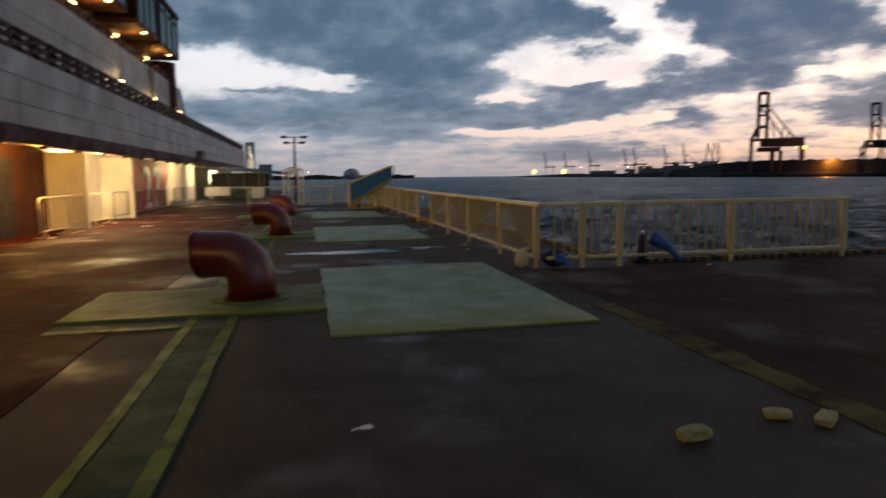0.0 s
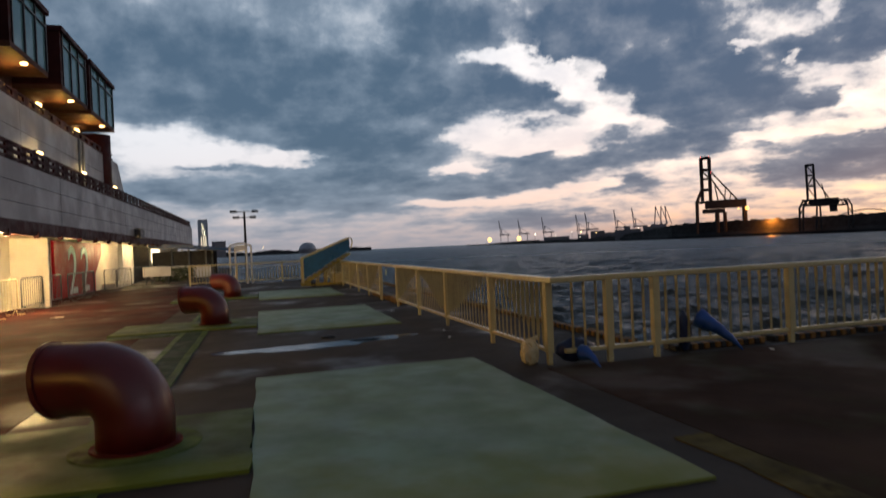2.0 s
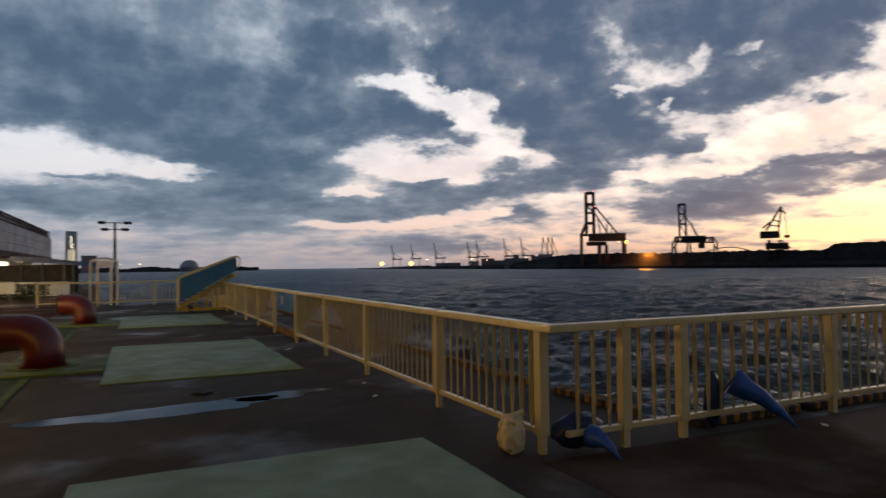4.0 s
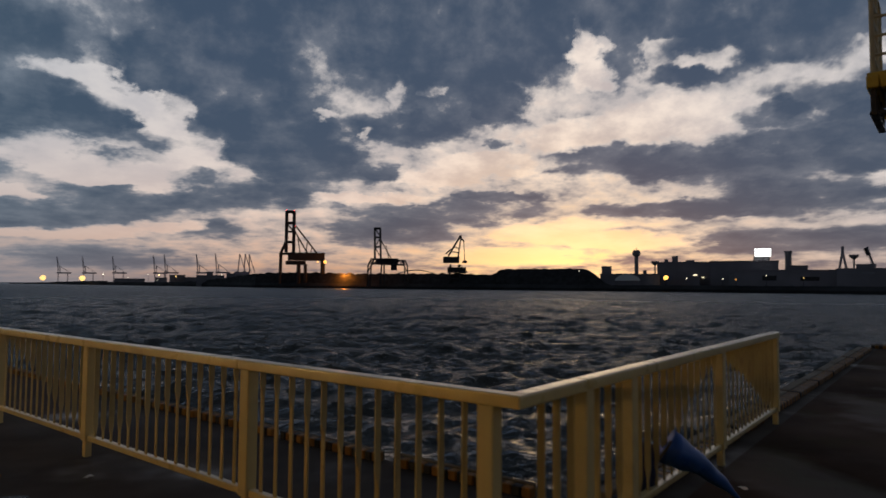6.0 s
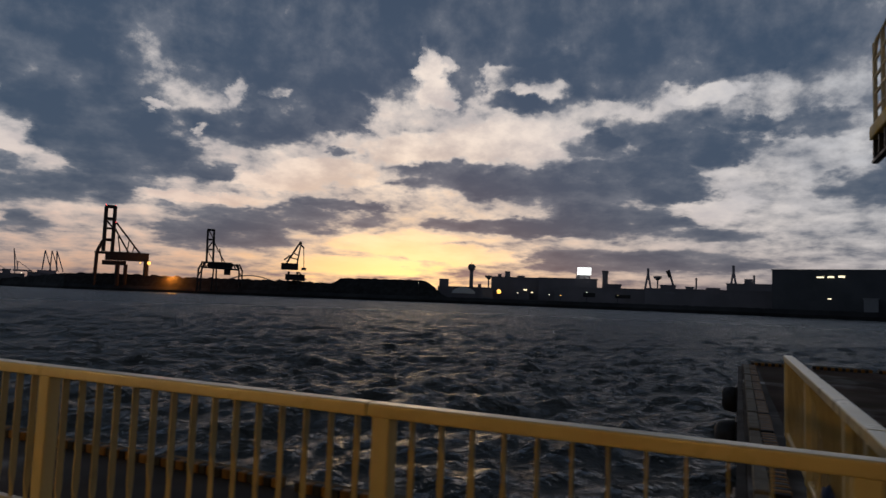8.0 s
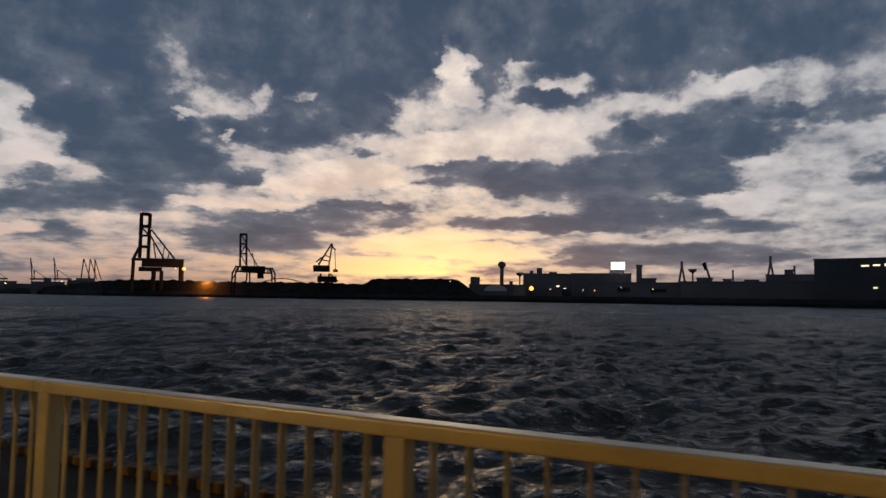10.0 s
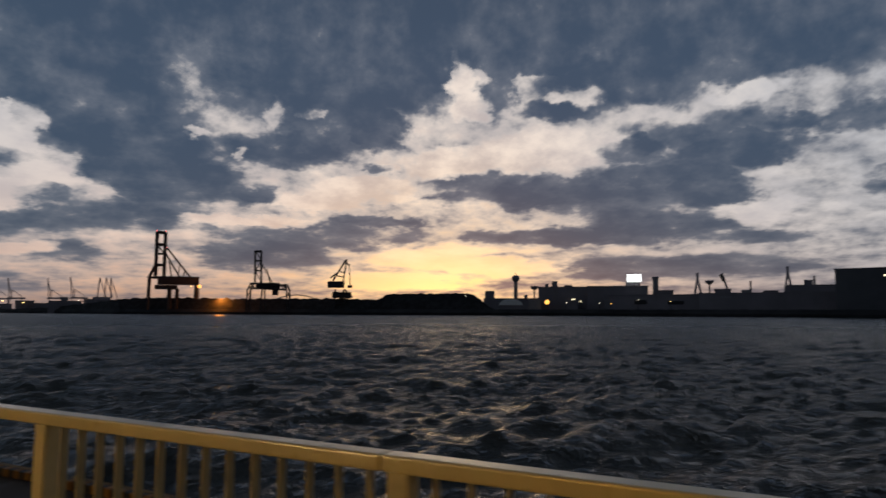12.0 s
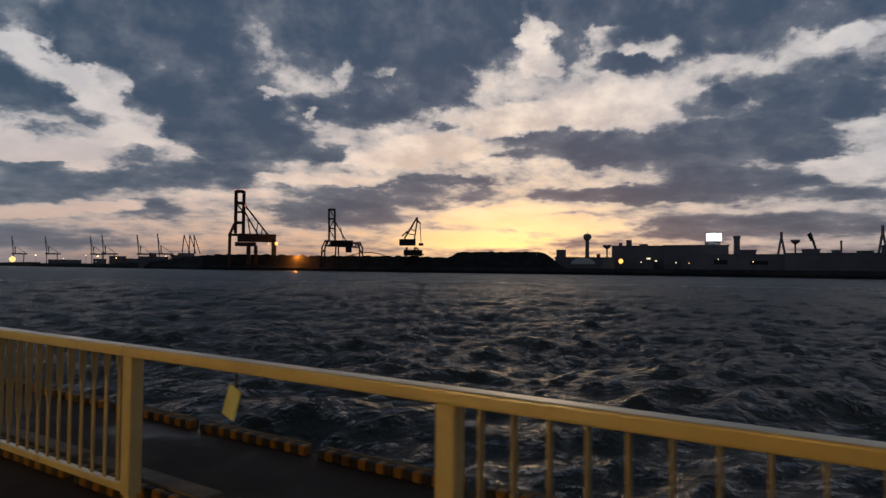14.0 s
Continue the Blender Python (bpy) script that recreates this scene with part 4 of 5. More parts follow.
def boarding_platform():
    p = thing("boarding_platform", "yellow steel boarding bridge platform with railings high above the quay", "boarding bridge", (5.82, -1.02, 3.87))
    w, d = 1.1, 6.0
    part("deck", rounded_box(0, w, -d, 0, 0.10, 0.20, 0.01), "crane_yellow", p)
    for y in (0.0, -d + 0.12):
        part("edge_beam", rounded_box(-0.02, w, y - 0.12, y + 0.004, 0.02, 0.16, 0.01), "crane_yellow", p)
    for x in (0.0, w - 0.12):
        part("edge_beam", rounded_box(x - 0.004, x + 0.12, -d, -0.13, 0.02, 0.16, 0.01), "crane_yellow", p)
    for i in range(7):
        y = -0.5 - i * 0.85
        part("cross_beam", box(bmesh.new(), 0.13, w - 0.13, y - 0.06, y + 0.06, -0.22, 0.09), "black_metal", p)
    part("machinery_box", rounded_box(0.16, 0.85, -1.25, -0.16, -0.26, 0.01, 0.02), "black_metal", p, "dark machinery under the deck")
    part("machinery_box", rounded_box(0.3, 1.0, -3.2, -1.3, -0.27, 0.01, 0.02), "black_metal", p, "dark machinery under the deck")
    for x in (0.02, 0.36, 0.70, w - 0.06):
        part("hanger", rounded_box(x, x + 0.05, -0.09, -0.03, -0.24, 0.02, 0.006), "black_metal", p)
    part("lower_beam", rounded_box(0.0, w, -0.10, -0.02, -0.29, -0.24, 0.008), "black_metal", p)
    part("lower_beam", rounded_box(0.0, 0.08, -2.6, -0.105, -0.29, -0.24, 0.008), "black_metal", p)
    for y in (-0.75, -1.6, -2.45):
        part("hanger", rounded_box(0.01, 0.06, y - 0.03, y + 0.03, -0.24, 0.02, 0.006), "black_metal", p)
    part("bracket", rounded_box(0.10, 0.34, -0.6, -0.15, -0.33, -0.265, 0.01), "crane_yellow", p)
    for k, (x, y, drop) in enumerate(((0.5, -0.45, 0.35), (0.65, -0.9, 0.5), (0.75, -0.7, 0.4))):
        pts = [(x + i * 0.06, y + 0.05 * math.sin(i), -0.24 - drop * 0.8 * math.sin(math.pi * min(1, i / 9.0))) for i in range(10)]
        part("cable", tube(bmesh.new(), pts, 0.022, 8), "rubber", p, smooth=True)
    part("hanging_post", rod(bmesh.new(), (0.55, -0.7, -0.25), (0.6, -0.7, -1.2), 0.05, 8), "black_metal", p)

    def rail(a, b, skip_start=False):
        a, b = Vector(a), Vector(b)
        way = (b - a).normalized()
        n = max(2, round((b - a).length / 0.95))
        for i in range(0 if not skip_start else 1, n + 1):
            q = a + (b - a) * i / n
            part("stanchion", rod(bmesh.new(), q, q + Vector((0, 0, 1.1)), 0.028, 8), "crane_grey", p)
        for z in (0.2, 0.42, 0.64, 0.86):
            part("rail_bar", rod(bmesh.new(), a + Vector((0, 0, z)), b + Vector((0, 0, z)), 0.018, 8), "crane_grey", p)
        top = [a + Vector((0, 0, 0.86)), a + way * 0.05 + Vector((0, 0, 1.02)), a + way * 0.16 + Vector((0, 0, 1.1)),
               b - way * 0.16 + Vector((0, 0, 1.1)), b - way * 0.05 + Vector((0, 0, 1.02)), b + Vector((0, 0, 0.86))]
        part("rail_bar", tube(bmesh.new(), top, 0.025, 8), "crane_grey", p, smooth=True)

    rail((0.05, -0.06, 0.2), (w - 0.05, -0.06, 0.2))
    rail((0.05, -0.06, 0.2), (0.05, -d + 0.1, 0.2), True)
    part("mast", rod(bmesh.new(), (0.28, -0.3, 0.2), (0.28, -0.3, 2.2), 0.02, 8), "crane_grey", p)
    part("cabin", rounded_box(0.15, w + 0.6, -d + 0.2, -2.4, 0.2, 2.6, 0.03), "crane_yellow", p)
    for x in (0.3, 0.9):
        for y in (-4.4, -5.7):
            part("leg", rounded_box(x - 0.15, x + 0.15, y - 0.15, y + 0.15, -3.87, 0.1, 0.015), "crane_yellow", p)


boarding_platform()

# ---- terminal building ----
HX = -10.4    # face of the overhanging terrace
WX = -11.8    # ground-floor wall


def terminal():
    y0, y1 = -40.0, 67.0
    t = thing("terminal_building", "white and maroon ferry terminal with lit terraces and glazed bays", "building")
    # ground floor
    part("ground_wall", box(bmesh.new(), WX - 0.4, WX, y0, 66, 0, 2.62), "beige_wall", t, "beige ground-floor wall lit by warm lamps")
    part("overhang", box(bmesh.new(), -30, HX - 0.05, y0, y1, 2.62, 2.80), "maroon", t, "dark maroon soffit")
    bm = box(bmesh.new(), HX - 0.12, HX + 0.03, y0, y1, 2.46, 2.90)
    for i in range(40):
        y = y0 + 2 + i * 2.6
        box(bm, HX - 0.1, HX + 0.06, y, y + 0.12, 2.38, 2.60)
    part("edge_beam", bm, "maroon", t)
    # white fascia of the first terrace, in long panels
    edges = [y0 + i * (y1 - y0) / 9 for i in range(10)]
    for a, b in zip(edges, edges[1:]):
        for z0, z1 in ((2.91, 3.42), (3.44, 4.06), (4.08, 4.66)):
            part("fascia_panel", box(bmesh.new(), HX - 0.10, HX, a + 0.01, b - 0.01, z0, z1), "hull_white", t)
    part("terrace_floor", box(bmesh.new(), -30, HX - 0.11, y0, y1, 4.2, 4.4), "brown_wall", t)
    # maroon terrace railing
    for z in (4.74, 4.98, 5.20):
        part("terrace_rail", box(bmesh.new(), HX - 0.09, HX - 0.02, y0, 66, z - 0.06, z + 0.06), "maroon", t)
    post = mesh_of("terrace_post", box(bmesh.new(), -0.035, 0.035, -0.30, 0.30, 0, 0.56), "maroon")
    for i in range(88):
        piece("terrace_post", post, t, (HX - 0.055, y0 + 4 + i * 1.15, 4.66))
    # second terrace
    for a, b in zip(edges, edges[1:]):
        b = min(b, 35.3)
        if a > 35:
            break
        for z0, z1 in ((4.4, 5.6), (5.62, 6.4), (6.42, 7.45)):
            part("upper_panel", box(bmesh.new(), -11.75, -11.6, a + 0.01, b - 0.01, z0, z1), "hull_white", t)
    bm = bmesh.new()
    v = [bm.verts.new(q) for q in ((-11.6, 35.32, 4.4), (-11.6, 39.3, 4.4), (-11.6, 36.2, 7.45), (-11.6, 35.32, 7.45))]
    f = bm.faces.new(v)
    r = bmesh.ops.extrude_face_region(bm, geom=[f])
    bmesh.ops.translate(bm, verts=[q for q in r["geom"] if isinstance(q, bmesh.types.BMVert)], vec=(-0.15, 0, 0))
    part("upper_panel", bm, "hull_white", t, "slanting white end of the second terrace wall")
    for z in (7.53, 7.80):
        part("terrace_rail", box(bmesh.new(), -11.7, -11.62, y0, 35, z - 0.04, z + 0.04), "maroon", t)
    post2 = mesh_of("terrace_post", box(bmesh.new(), -0.035, 0.035, -0.28, 0.28, 0, 0.36), "maroon")
    for i in range(60):
        piece("terrace_post", post2, t, (-11.66, y0 + 4 + i * 1.15, 7.45))
    part("core_wall", box(bmesh.new(), -30, -12.7, y0, 33.0, 4.4, 12.2), "brown_wall", t, "dark brown wall behind the terraces")
    bm = tube(bmesh.new(), [(-12.2, 33.0, 4.5), (-12.2, 33.0, 8.6)], 0.9, 18)
    part("corner_drum", bm, "maroon", t, smooth=True)
    for y in (27.2, 27.9):
        part("downpipe", rod(bmesh.new(), (-11.53, y, 4.5), (-11.53, y, 7.4), 0.06, 8), "galvanised", t)
    # glazed bays
    for a, b in ((10.8, 14.8), (16.6, 20.5), (22.3, 26.3), (27.0, 32.1)):
        bay = part("bay", box(bmesh.new(), -12.69, -10.9, a, b, 8.62, 8.82), "brown_wall", t, "projecting glazed bay with a lit soffit")
        part("bay_roof", box(bmesh.new(), -12.69, -10.8, a - 0.1, b + 0.1, 11.0, 11.2), "maroon", bay)
        part("bay_end", box(bmesh.new(), -12.69, -10.92, a, a + 0.25, 8.82, 11.0), "maroon", bay)
        part("bay_glass", box(bmesh.new(), -10.96, -10.94, a + 0.26, b - 0.02, 8.84, 10.99), "bay_glass", bay, "teal-tinted bay glazing")
        part("bay_glass", box(bmesh.new(), -12.6, -11.0, b - 0.06, b - 0.04, 8.84, 10.99), "bay_glass", bay, "teal-tinted bay glazing")
        n = 3
        for i in range(n + 1):
            y = a + 0.3 + (b - a - 0.36) * i / n
            part("mullion", box(bmesh.new(), -10.94, -10.88, y - 0.04, y + 0.04, 8.82, 11.0), "black_metal", bay)
        for z in (10.55,):
            part("transom", box(bmesh.new(), -10.935, -10.885, a + 0.26, b, z - 0.03, z + 0.03), "black_metal", bay)
        part("soffit_lamp", rod(bmesh.new(), (-11.1, b - 2.0, 8.56), (-11.1, b - 2.0, 8.61), 0.12, 14), "lamp_warm", bay, "glowing round soffit lamp")
    # red panel with the berth number
    pan = part("number_panel", box(bmesh.new(), WX + 0.01, WX + 0.12, 23.0, 29.8, 0.02, 2.5), "red_panel", t, "red painted panel with the white berth number 22")
    bm = bmesh.new()
    v = [bm.verts.new(q) for q in ((WX + 0.01, 29.81, 0.9), (WX + 0.01, 31.3, 1.9), (WX + 0.01, 31.3, 2.5), (WX + 0.01, 29.81, 2.5))]
    f = bm.faces.new(v)
    r = bmesh.ops.extrude_face_region(bm, geom=[f])
    bmesh.ops.translate(bm, verts=[q for q in r["geom"] if isinstance(q, bmesh.types.BMVert)], vec=(0.11, 0, 0))
    part("panel_wing", bm, "red_panel", pan)
    for y in (24.9, 27.0):
        cu = bpy.data.curves.new("digit", "FONT")
        cu.body, cu.size, cu.extrude, cu.align_x = "2", 3.1, 0.01, "LEFT"
        src = bpy.data.objects.new("digit", cu)
        me = bpy.data.meshes.new_from_object(src)
        bpy.data.objects.remove(src)
        me.materials.clear()
        me.materials.append(MATS["white_paint"])
        ob = new("digit", me)
        ob.parent = pan
        ob.location = (WX + 0.135, y, 0.12)
        ob.rotation_euler = (radians(90), 0, radians(90))
        ob["label"] = "white painted figure 2"
    # ground floor: near-black panels for shade in openings, pilasters and lit wall pieces
    for a, b in ((20.3, 21.7), (36.3, 39.6)):
        part("pilaster", rounded_box(WX + 0.005, WX + 0.22, a, b, 0, 2.5, 0.01), "white_paint", t)
    part("opening", box(bmesh.new(), WX + 0.004, WX + 0.03, 41.2, 47.2, 0, 2.45), "opening_shade", t, "near-black panel painted for the shade in an opening")
    part("opening", box(bmesh.new(), WX + 0.004, WX + 0.03, 22.0, 22.8, 0, 2.45), "opening_shade", t, "near-black panel painted for the shade in an opening")
    part("lit_window", box(bmesh.new(), WX + 0.004, WX + 0.04, 48.6, 53.0, 1.2, 2.3), "lit_window", t, "lit window")
    part("lit_window", box(bmesh.new(), WX + 0.004, WX + 0.04, 48.6, 53.0, 0.3, 0.7), "lit_window", t, "lit window")
    part("low_step", rounded_box(WX + 0.01, WX + 0.7, 31.5, 36.0, 0, 0.28, 0.02), "beige_wall", t)
    # added panel: the shade on this stretch of wall is its dark colour
    part("dark_cladding", box(bmesh.new(), WX + 0.003, WX + 0.02, y0, 12.68, 0, 2.6), "brown_wall", t, "dark brown panel painting shade onto the ground-floor wall")
    # cross walls placed to hold the soffit lamp's light within one bay
    for y in (12.7, 18.4):
        part("partition", box(bmesh.new(), WX + 0.004, -10.62, y, y + 0.16, 0, 2.45), "beige_wall", t, "short beige cross wall under the overhang")
    for y in (2.0, 8.5):
        part("opening", box(bmesh.new(), WX + 0.004, WX + 0.03, y, y + 1.8, 0, 2.2), "opening_shade", t, "near-black panel painted for the shade in an opening")
    part("loudspeaker_box", rounded_box(HX + 0.005, HX + 0.34, 33.6, 35.0, 2.78, 3.34, 0.03), "black_metal", t, "black box on the fascia")
    for y in (-14.0, 20.8, 27.3, 34.1):
        lamp = part("wall_lamp", rounded_box(-11.595, -11.50, y - 0.12, y + 0.12, 5.72, 5.9, 0.02), "black_metal", t)
        part("bulb", tube(bmesh.new(), [(-11.48, y, 5.70), (-11.40, y, 5.76), (-11.36, y, 5.84)], [0.10, 0.13, 0.08], 12), "lamp_warm", lamp, smooth=True)
    for y in (18.6, 24.64, 30.75):
        lamp = part("wall_lamp", rounded_box(-12.69, -12.6, y - 0.1, y + 0.1, 8.38, 8.58, 0.02), "black_metal", t)
        part("bulb", tube(bmesh.new(), [(-12.55, y, 8.36), (-12.46, y, 8.46), (-12.42, y, 8.56)], [0.13, 0.17, 0.10], 12), "lamp_warm", lamp, smooth=True)
    for y in (-14.0, -6.0, 1.0, 9.0, 14.5, 21.0, 32.5, 38.5, 50.0):
        lamp = part("soffit_lamp", rounded_box(-10.95, -10.55, y - 0.2, y + 0.2, 2.54, 2.615, 0.02), "white_paint", t)
        part("tube", box(bmesh.new(), -10.9, -10.6, y - 0.15, y + 0.15, 2.525, 2.537), "lamp_warm", lamp)


terminal()

# ---- barriers in front of the terminal ----


def barrier(mat, label):
    b = thing("crowd_barrier", label, "barrier", group="crowd barriers before the terminal")
    w = 2.1
    bm = tube(bmesh.new(), [(0, 0, 0.16), (0, 0, 1.0), (0, 0.05, 1.07), (0, 0.12, 1.1), (0, w - 0.12, 1.1), (0, w - 0.05, 1.07), (0, w, 1.0), (0, w, 0.16)], 0.024, 8)
    part("frame", bm, mat, b, smooth=True)
    part("lower_bar", rod(bmesh.new(), (0, 0, 0.2), (0, w, 0.2), 0.02, 8), mat, b)
    bar = mesh_of("upright", rod(bmesh.new(), (0, 0, 0.2), (0, 0, 1.09), 0.008, 6), mat)
    for i in range(1, 10):
        piece("upright", bar, b, (0, w * i / 10, 0))
    for y in (0.25, w - 0.25):
        part("foot", tube(bmesh.new(), [(-0.26, y, 0.018), (-0.06, y, 0.018), (0, y, 0.2), (0.06, y, 0.018), (0.26, y, 0.018)], 0.017, 8), mat, b)
    return b


first = barrier("barrier_cream", "cream painted tubular crowd barrier on the red deck")
first.matrix_basis = pose(-10.75, 13.6, 0.006)
copy_thing(first, pose(-10.72, 11.3, 0.006, 0, 0, 2))
copy_thing(first, pose(-10.7, 9.0, 0.006, 0, 0, -1))
grey = barrier("galvanised", "grey galvanised tubular crowd barrier on the red deck")
grey.matrix_basis = pose(-10.7, 27.1, 0.006, 0, 0, -3)
for y, x, r in ((16.2, -10.8, 0), (18.6, -10.75, 3), (21.0, -10.7, -2), (23.4, -10.75, 1), (29.5, -10.6, -8), (31.9, -10.2, -20)):
    copy_thing(grey, pose(x, y, 0.006, 0, 0, r))


def notice_board(x, y):
    n = thing("notice_board", "pale notice board on two legs beside the barriers", "notice board", (x, y, 0.006))
    part("board", rounded_box(-0.75, 0.75, -0.02, 0.02, 0.5, 1.05, 0.008), "white_paint", n)
    for s in (-0.6, 0.6):
        part("leg", rod(bmesh.new(), (s, 0, 0), (s, 0, 0.52), 0.025, 8), "galvanised", n)


notice_board(-9.2, 33.0)

# ---- far end of the quay ----


def lamp_mast():
    m = thing("street_lamp", "tall black lamp mast with four heads", "street lamp", (-4.7, 55.0, SEA + 0.3))
    part("pole", tube(bmesh.new(), [(0, 0, 0), (0, 0, 7.5)], [0.16, 0.09], 10), "black_metal", m)
    for z, w in ((7.45, 0.95), (6.9, 0.75)):
        part("arm", rod(bmesh.new(), (-w, 0, z), (w, 0, z), 0.04, 6), "black_metal", m)
        for s in (-1, 1):
            part("head", rounded_box(s * w - 0.3, s * w + 0.3, -0.2, 0.2, z - 0.10, z + 0.12, 0.05), "black_metal", m)
    part("footing", rounded_box(-0.6, 0.6, -0.6, 0.6, -1.2, 0.0, 0.03), "quay_wall", m)


def gate_frame():
    g = thing("gate_frame", "white painted gate frame with an arched top", "gate", (-5.0, 29.0, 0))
    for x in (0.0, 0.28, 0.85, 1.1):
        part("upright", rod(bmesh.new(), (x, 0, 0), (x, 0, 2.0), 0.05, 8), "white_paint", g)
    pts = [(1.1 * i / 10, 0, 2.0 + 0.16 * math.sin(math.pi * i / 10)) for i in range(11)]
    part("arch", tube(bmesh.new(), pts, 0.055, 8), "white_paint", g)
    part("infill", box(bmesh.new(), 0.29, 0.84, -0.02, 0.02, 1.75, 2.05), "white_paint", g)


def canopy():
    c = thing("canopy", "long blue roofed landing canopy beyond the barriers", "canopy", (0, 0, 0))
    bm = bmesh.new()
    slab(bm, ((-11.3, 44, 2.62), (-9.0, 44, 2.50), (-4.9, 44, 2.05), (-4.9, 44, 1.80), (-9.0, 44, 2.18), (-11.3, 44, 2.30)), (0, 8, 0))
    part("roof", bm, "blue_roof", c)
    for x in (-9.8, -8.6, -7.4):
        for y in (44.6, 51.4):
            part("post", rod(bmesh.new(), (x, y, 0), (x, y, 2.25), 0.07, 8), "galvanised", c)
    part("back_wall", box(bmesh.new(), -11.2, -7.05, 51.6, 51.8, 0, 2.1), "opening_shade", c)
    part("screen", box(bmesh.new(), -11.2, -7.1, 45.0, 45.1, 0.95, 2.0), "opening_shade", c)
    part("counter", rounded_box(-11.2, -7.1, 44.3, 44.95, 0, 0.9, 0.02), "white_paint", c)


def hedge():
    """Low planting behind the barriers."""
    rng = random.Random(5)
    bm = bmesh.new()
    for _ in range(900):
        p = Vector((rng.uniform(-10.0, -7.6), rng.uniform(36, 39), rng.uniform(0.1, 0.9)))
        a, b = rng.uniform(0, 6.28), rng.uniform(-0.8, 0.8)
        u = Vector((math.cos(a), math.sin(a), b)) * rng.uniform(0.08, 0.16)
        w = Vector((-math.sin(a), math.cos(a), rng.uniform(-0.6, 0.6))) * 0.06
        bm.faces.new([bm.verts.new(p + q) for q in (u, w, -u, -w)])
    solid("hedge", bm, "leaf_green", "low untrimmed green planting", "hedge", kind="stuff")


lamp_mast()
gate_frame()
canopy()
hedge()

# ---- far shore ----
SHORE = ((-40, 1500), (-8, 1300), (8, 1500), (19, 1400), (24, 1000), (30, 760), (36, 610), (44, 560), (54, 500), (66, 470), (80, 440), (93, 400), (112, 390), (150, 500))


def shore_dist(b):
    for (a0, d0), (a1, d1) in zip(SHORE, SHORE[1:]):
        if a0 <= b <= a1:
            u = (b - a0) / (a1 - a0)
            return d0 + (d1 - d0) * u
    return SHORE[-1][1]


def land(name, b0, b1, top, depth, mat, label, seed=0, rough=0.6, flat_ends=False, setback=4.0):
    """A bank seen across the water: an uneven ridge between two bearings, `top` metres over the sea at b."""
    n = max(8, int((b1 - b0) * 5))
    bm = bmesh.new()
    rows = []
    for i in range(n + 1):
        b = b0 + (b1 - b0) * i / n
        d = shore_dist(b) + setback
        h = top(b) + rough * noise.noise(Vector((b * 2.3, seed, 0))) + 0.5 * rough * noise.noise(Vector((b * 7.1, seed, 3)))
        prof = ((0, SEA - 1), (0, SEA + min(2.0, h * 0.5)), (h * 0.9, SEA + h), (h * 0.9 + depth, SEA + h * 0.98), (h * 1.8 + depth, SEA - 1))
        rows.append([bm.verts.new((*far_place(b, d + q), z)) for q, z in prof])
    for a, c in zip(rows, rows[1:]):
        for k in range(len(a) - 1):
            bm.faces.new((a[k], c[k], c[k + 1], a[k + 1]))
    bm.faces.new(rows[0])
    bm.faces.new(rows[-1][::-1])
    return solid(name, bm, mat, label, "shore", kind="structure")


def ease(b, a, c):
    u = min(1, max(0, (b - a) / (c - a)))
    return u * u * (3 - 2 * u)


land("backdrop_quay", 21, 150, lambda b: 4.5, 60, "far_land", "low dark far quay across the water", 1, 0.4, setback=0)
land("backdrop_coal", 29, 57, lambda b: 4.5 + 9.5 * ease(b, 29, 38) - 1.0 * ease(b, 41, 45) - 0.8 * ease(b, 53, 56), 40, "coal",
     "long dark coal heaps along the far quay", 2, 1.4)
land("backdrop_coal", 55.2, 67.6, lambda b: 4.5 + 12.2 * ease(b, 55.2, 58.2) * (1 - ease(b, 64.8, 67.4)), 40, "coal",
     "flat-topped dark coal heap on the far quay", 3, 0.9, setback=8)
land("backdrop_left", -40, 9.5, lambda b: 9.0 + 4 * noise.noise(Vector((b * 0.5, 0, 0))), 60, "far_land", "low dark far bank beyond the quay end", 4, 2.0)
land("backdrop_point", 18.0, 24.5, lambda b: 2.0 + 4 * ease(b, 18, 24), 60, "far_land", "low point of the far harbour", 5, 0.5, setback=100)


def frame_of(bearing, dist):
    """A base for things on the far shore, turned so that its local x runs across the view."""
    x, y = far_place(bearing, dist)
    return (x, y, 0.0), -bearing


def beams(bm, rows, s, cx, base, depth=0.0, side=0.0):
    """Beams given as x, y, x, y, thickness in a drawing's units, drawn at both sides of a frame of that depth."""
    for x0, y0, x1, y1, th in rows:
        for off in ((-depth, depth) if depth else (side,)):
            rod(bm, ((x0 - cx) * s, off, (base - y0) * s), ((x1 - cx) * s, off, (base - y1) * s), th * s * 0.80, 6)


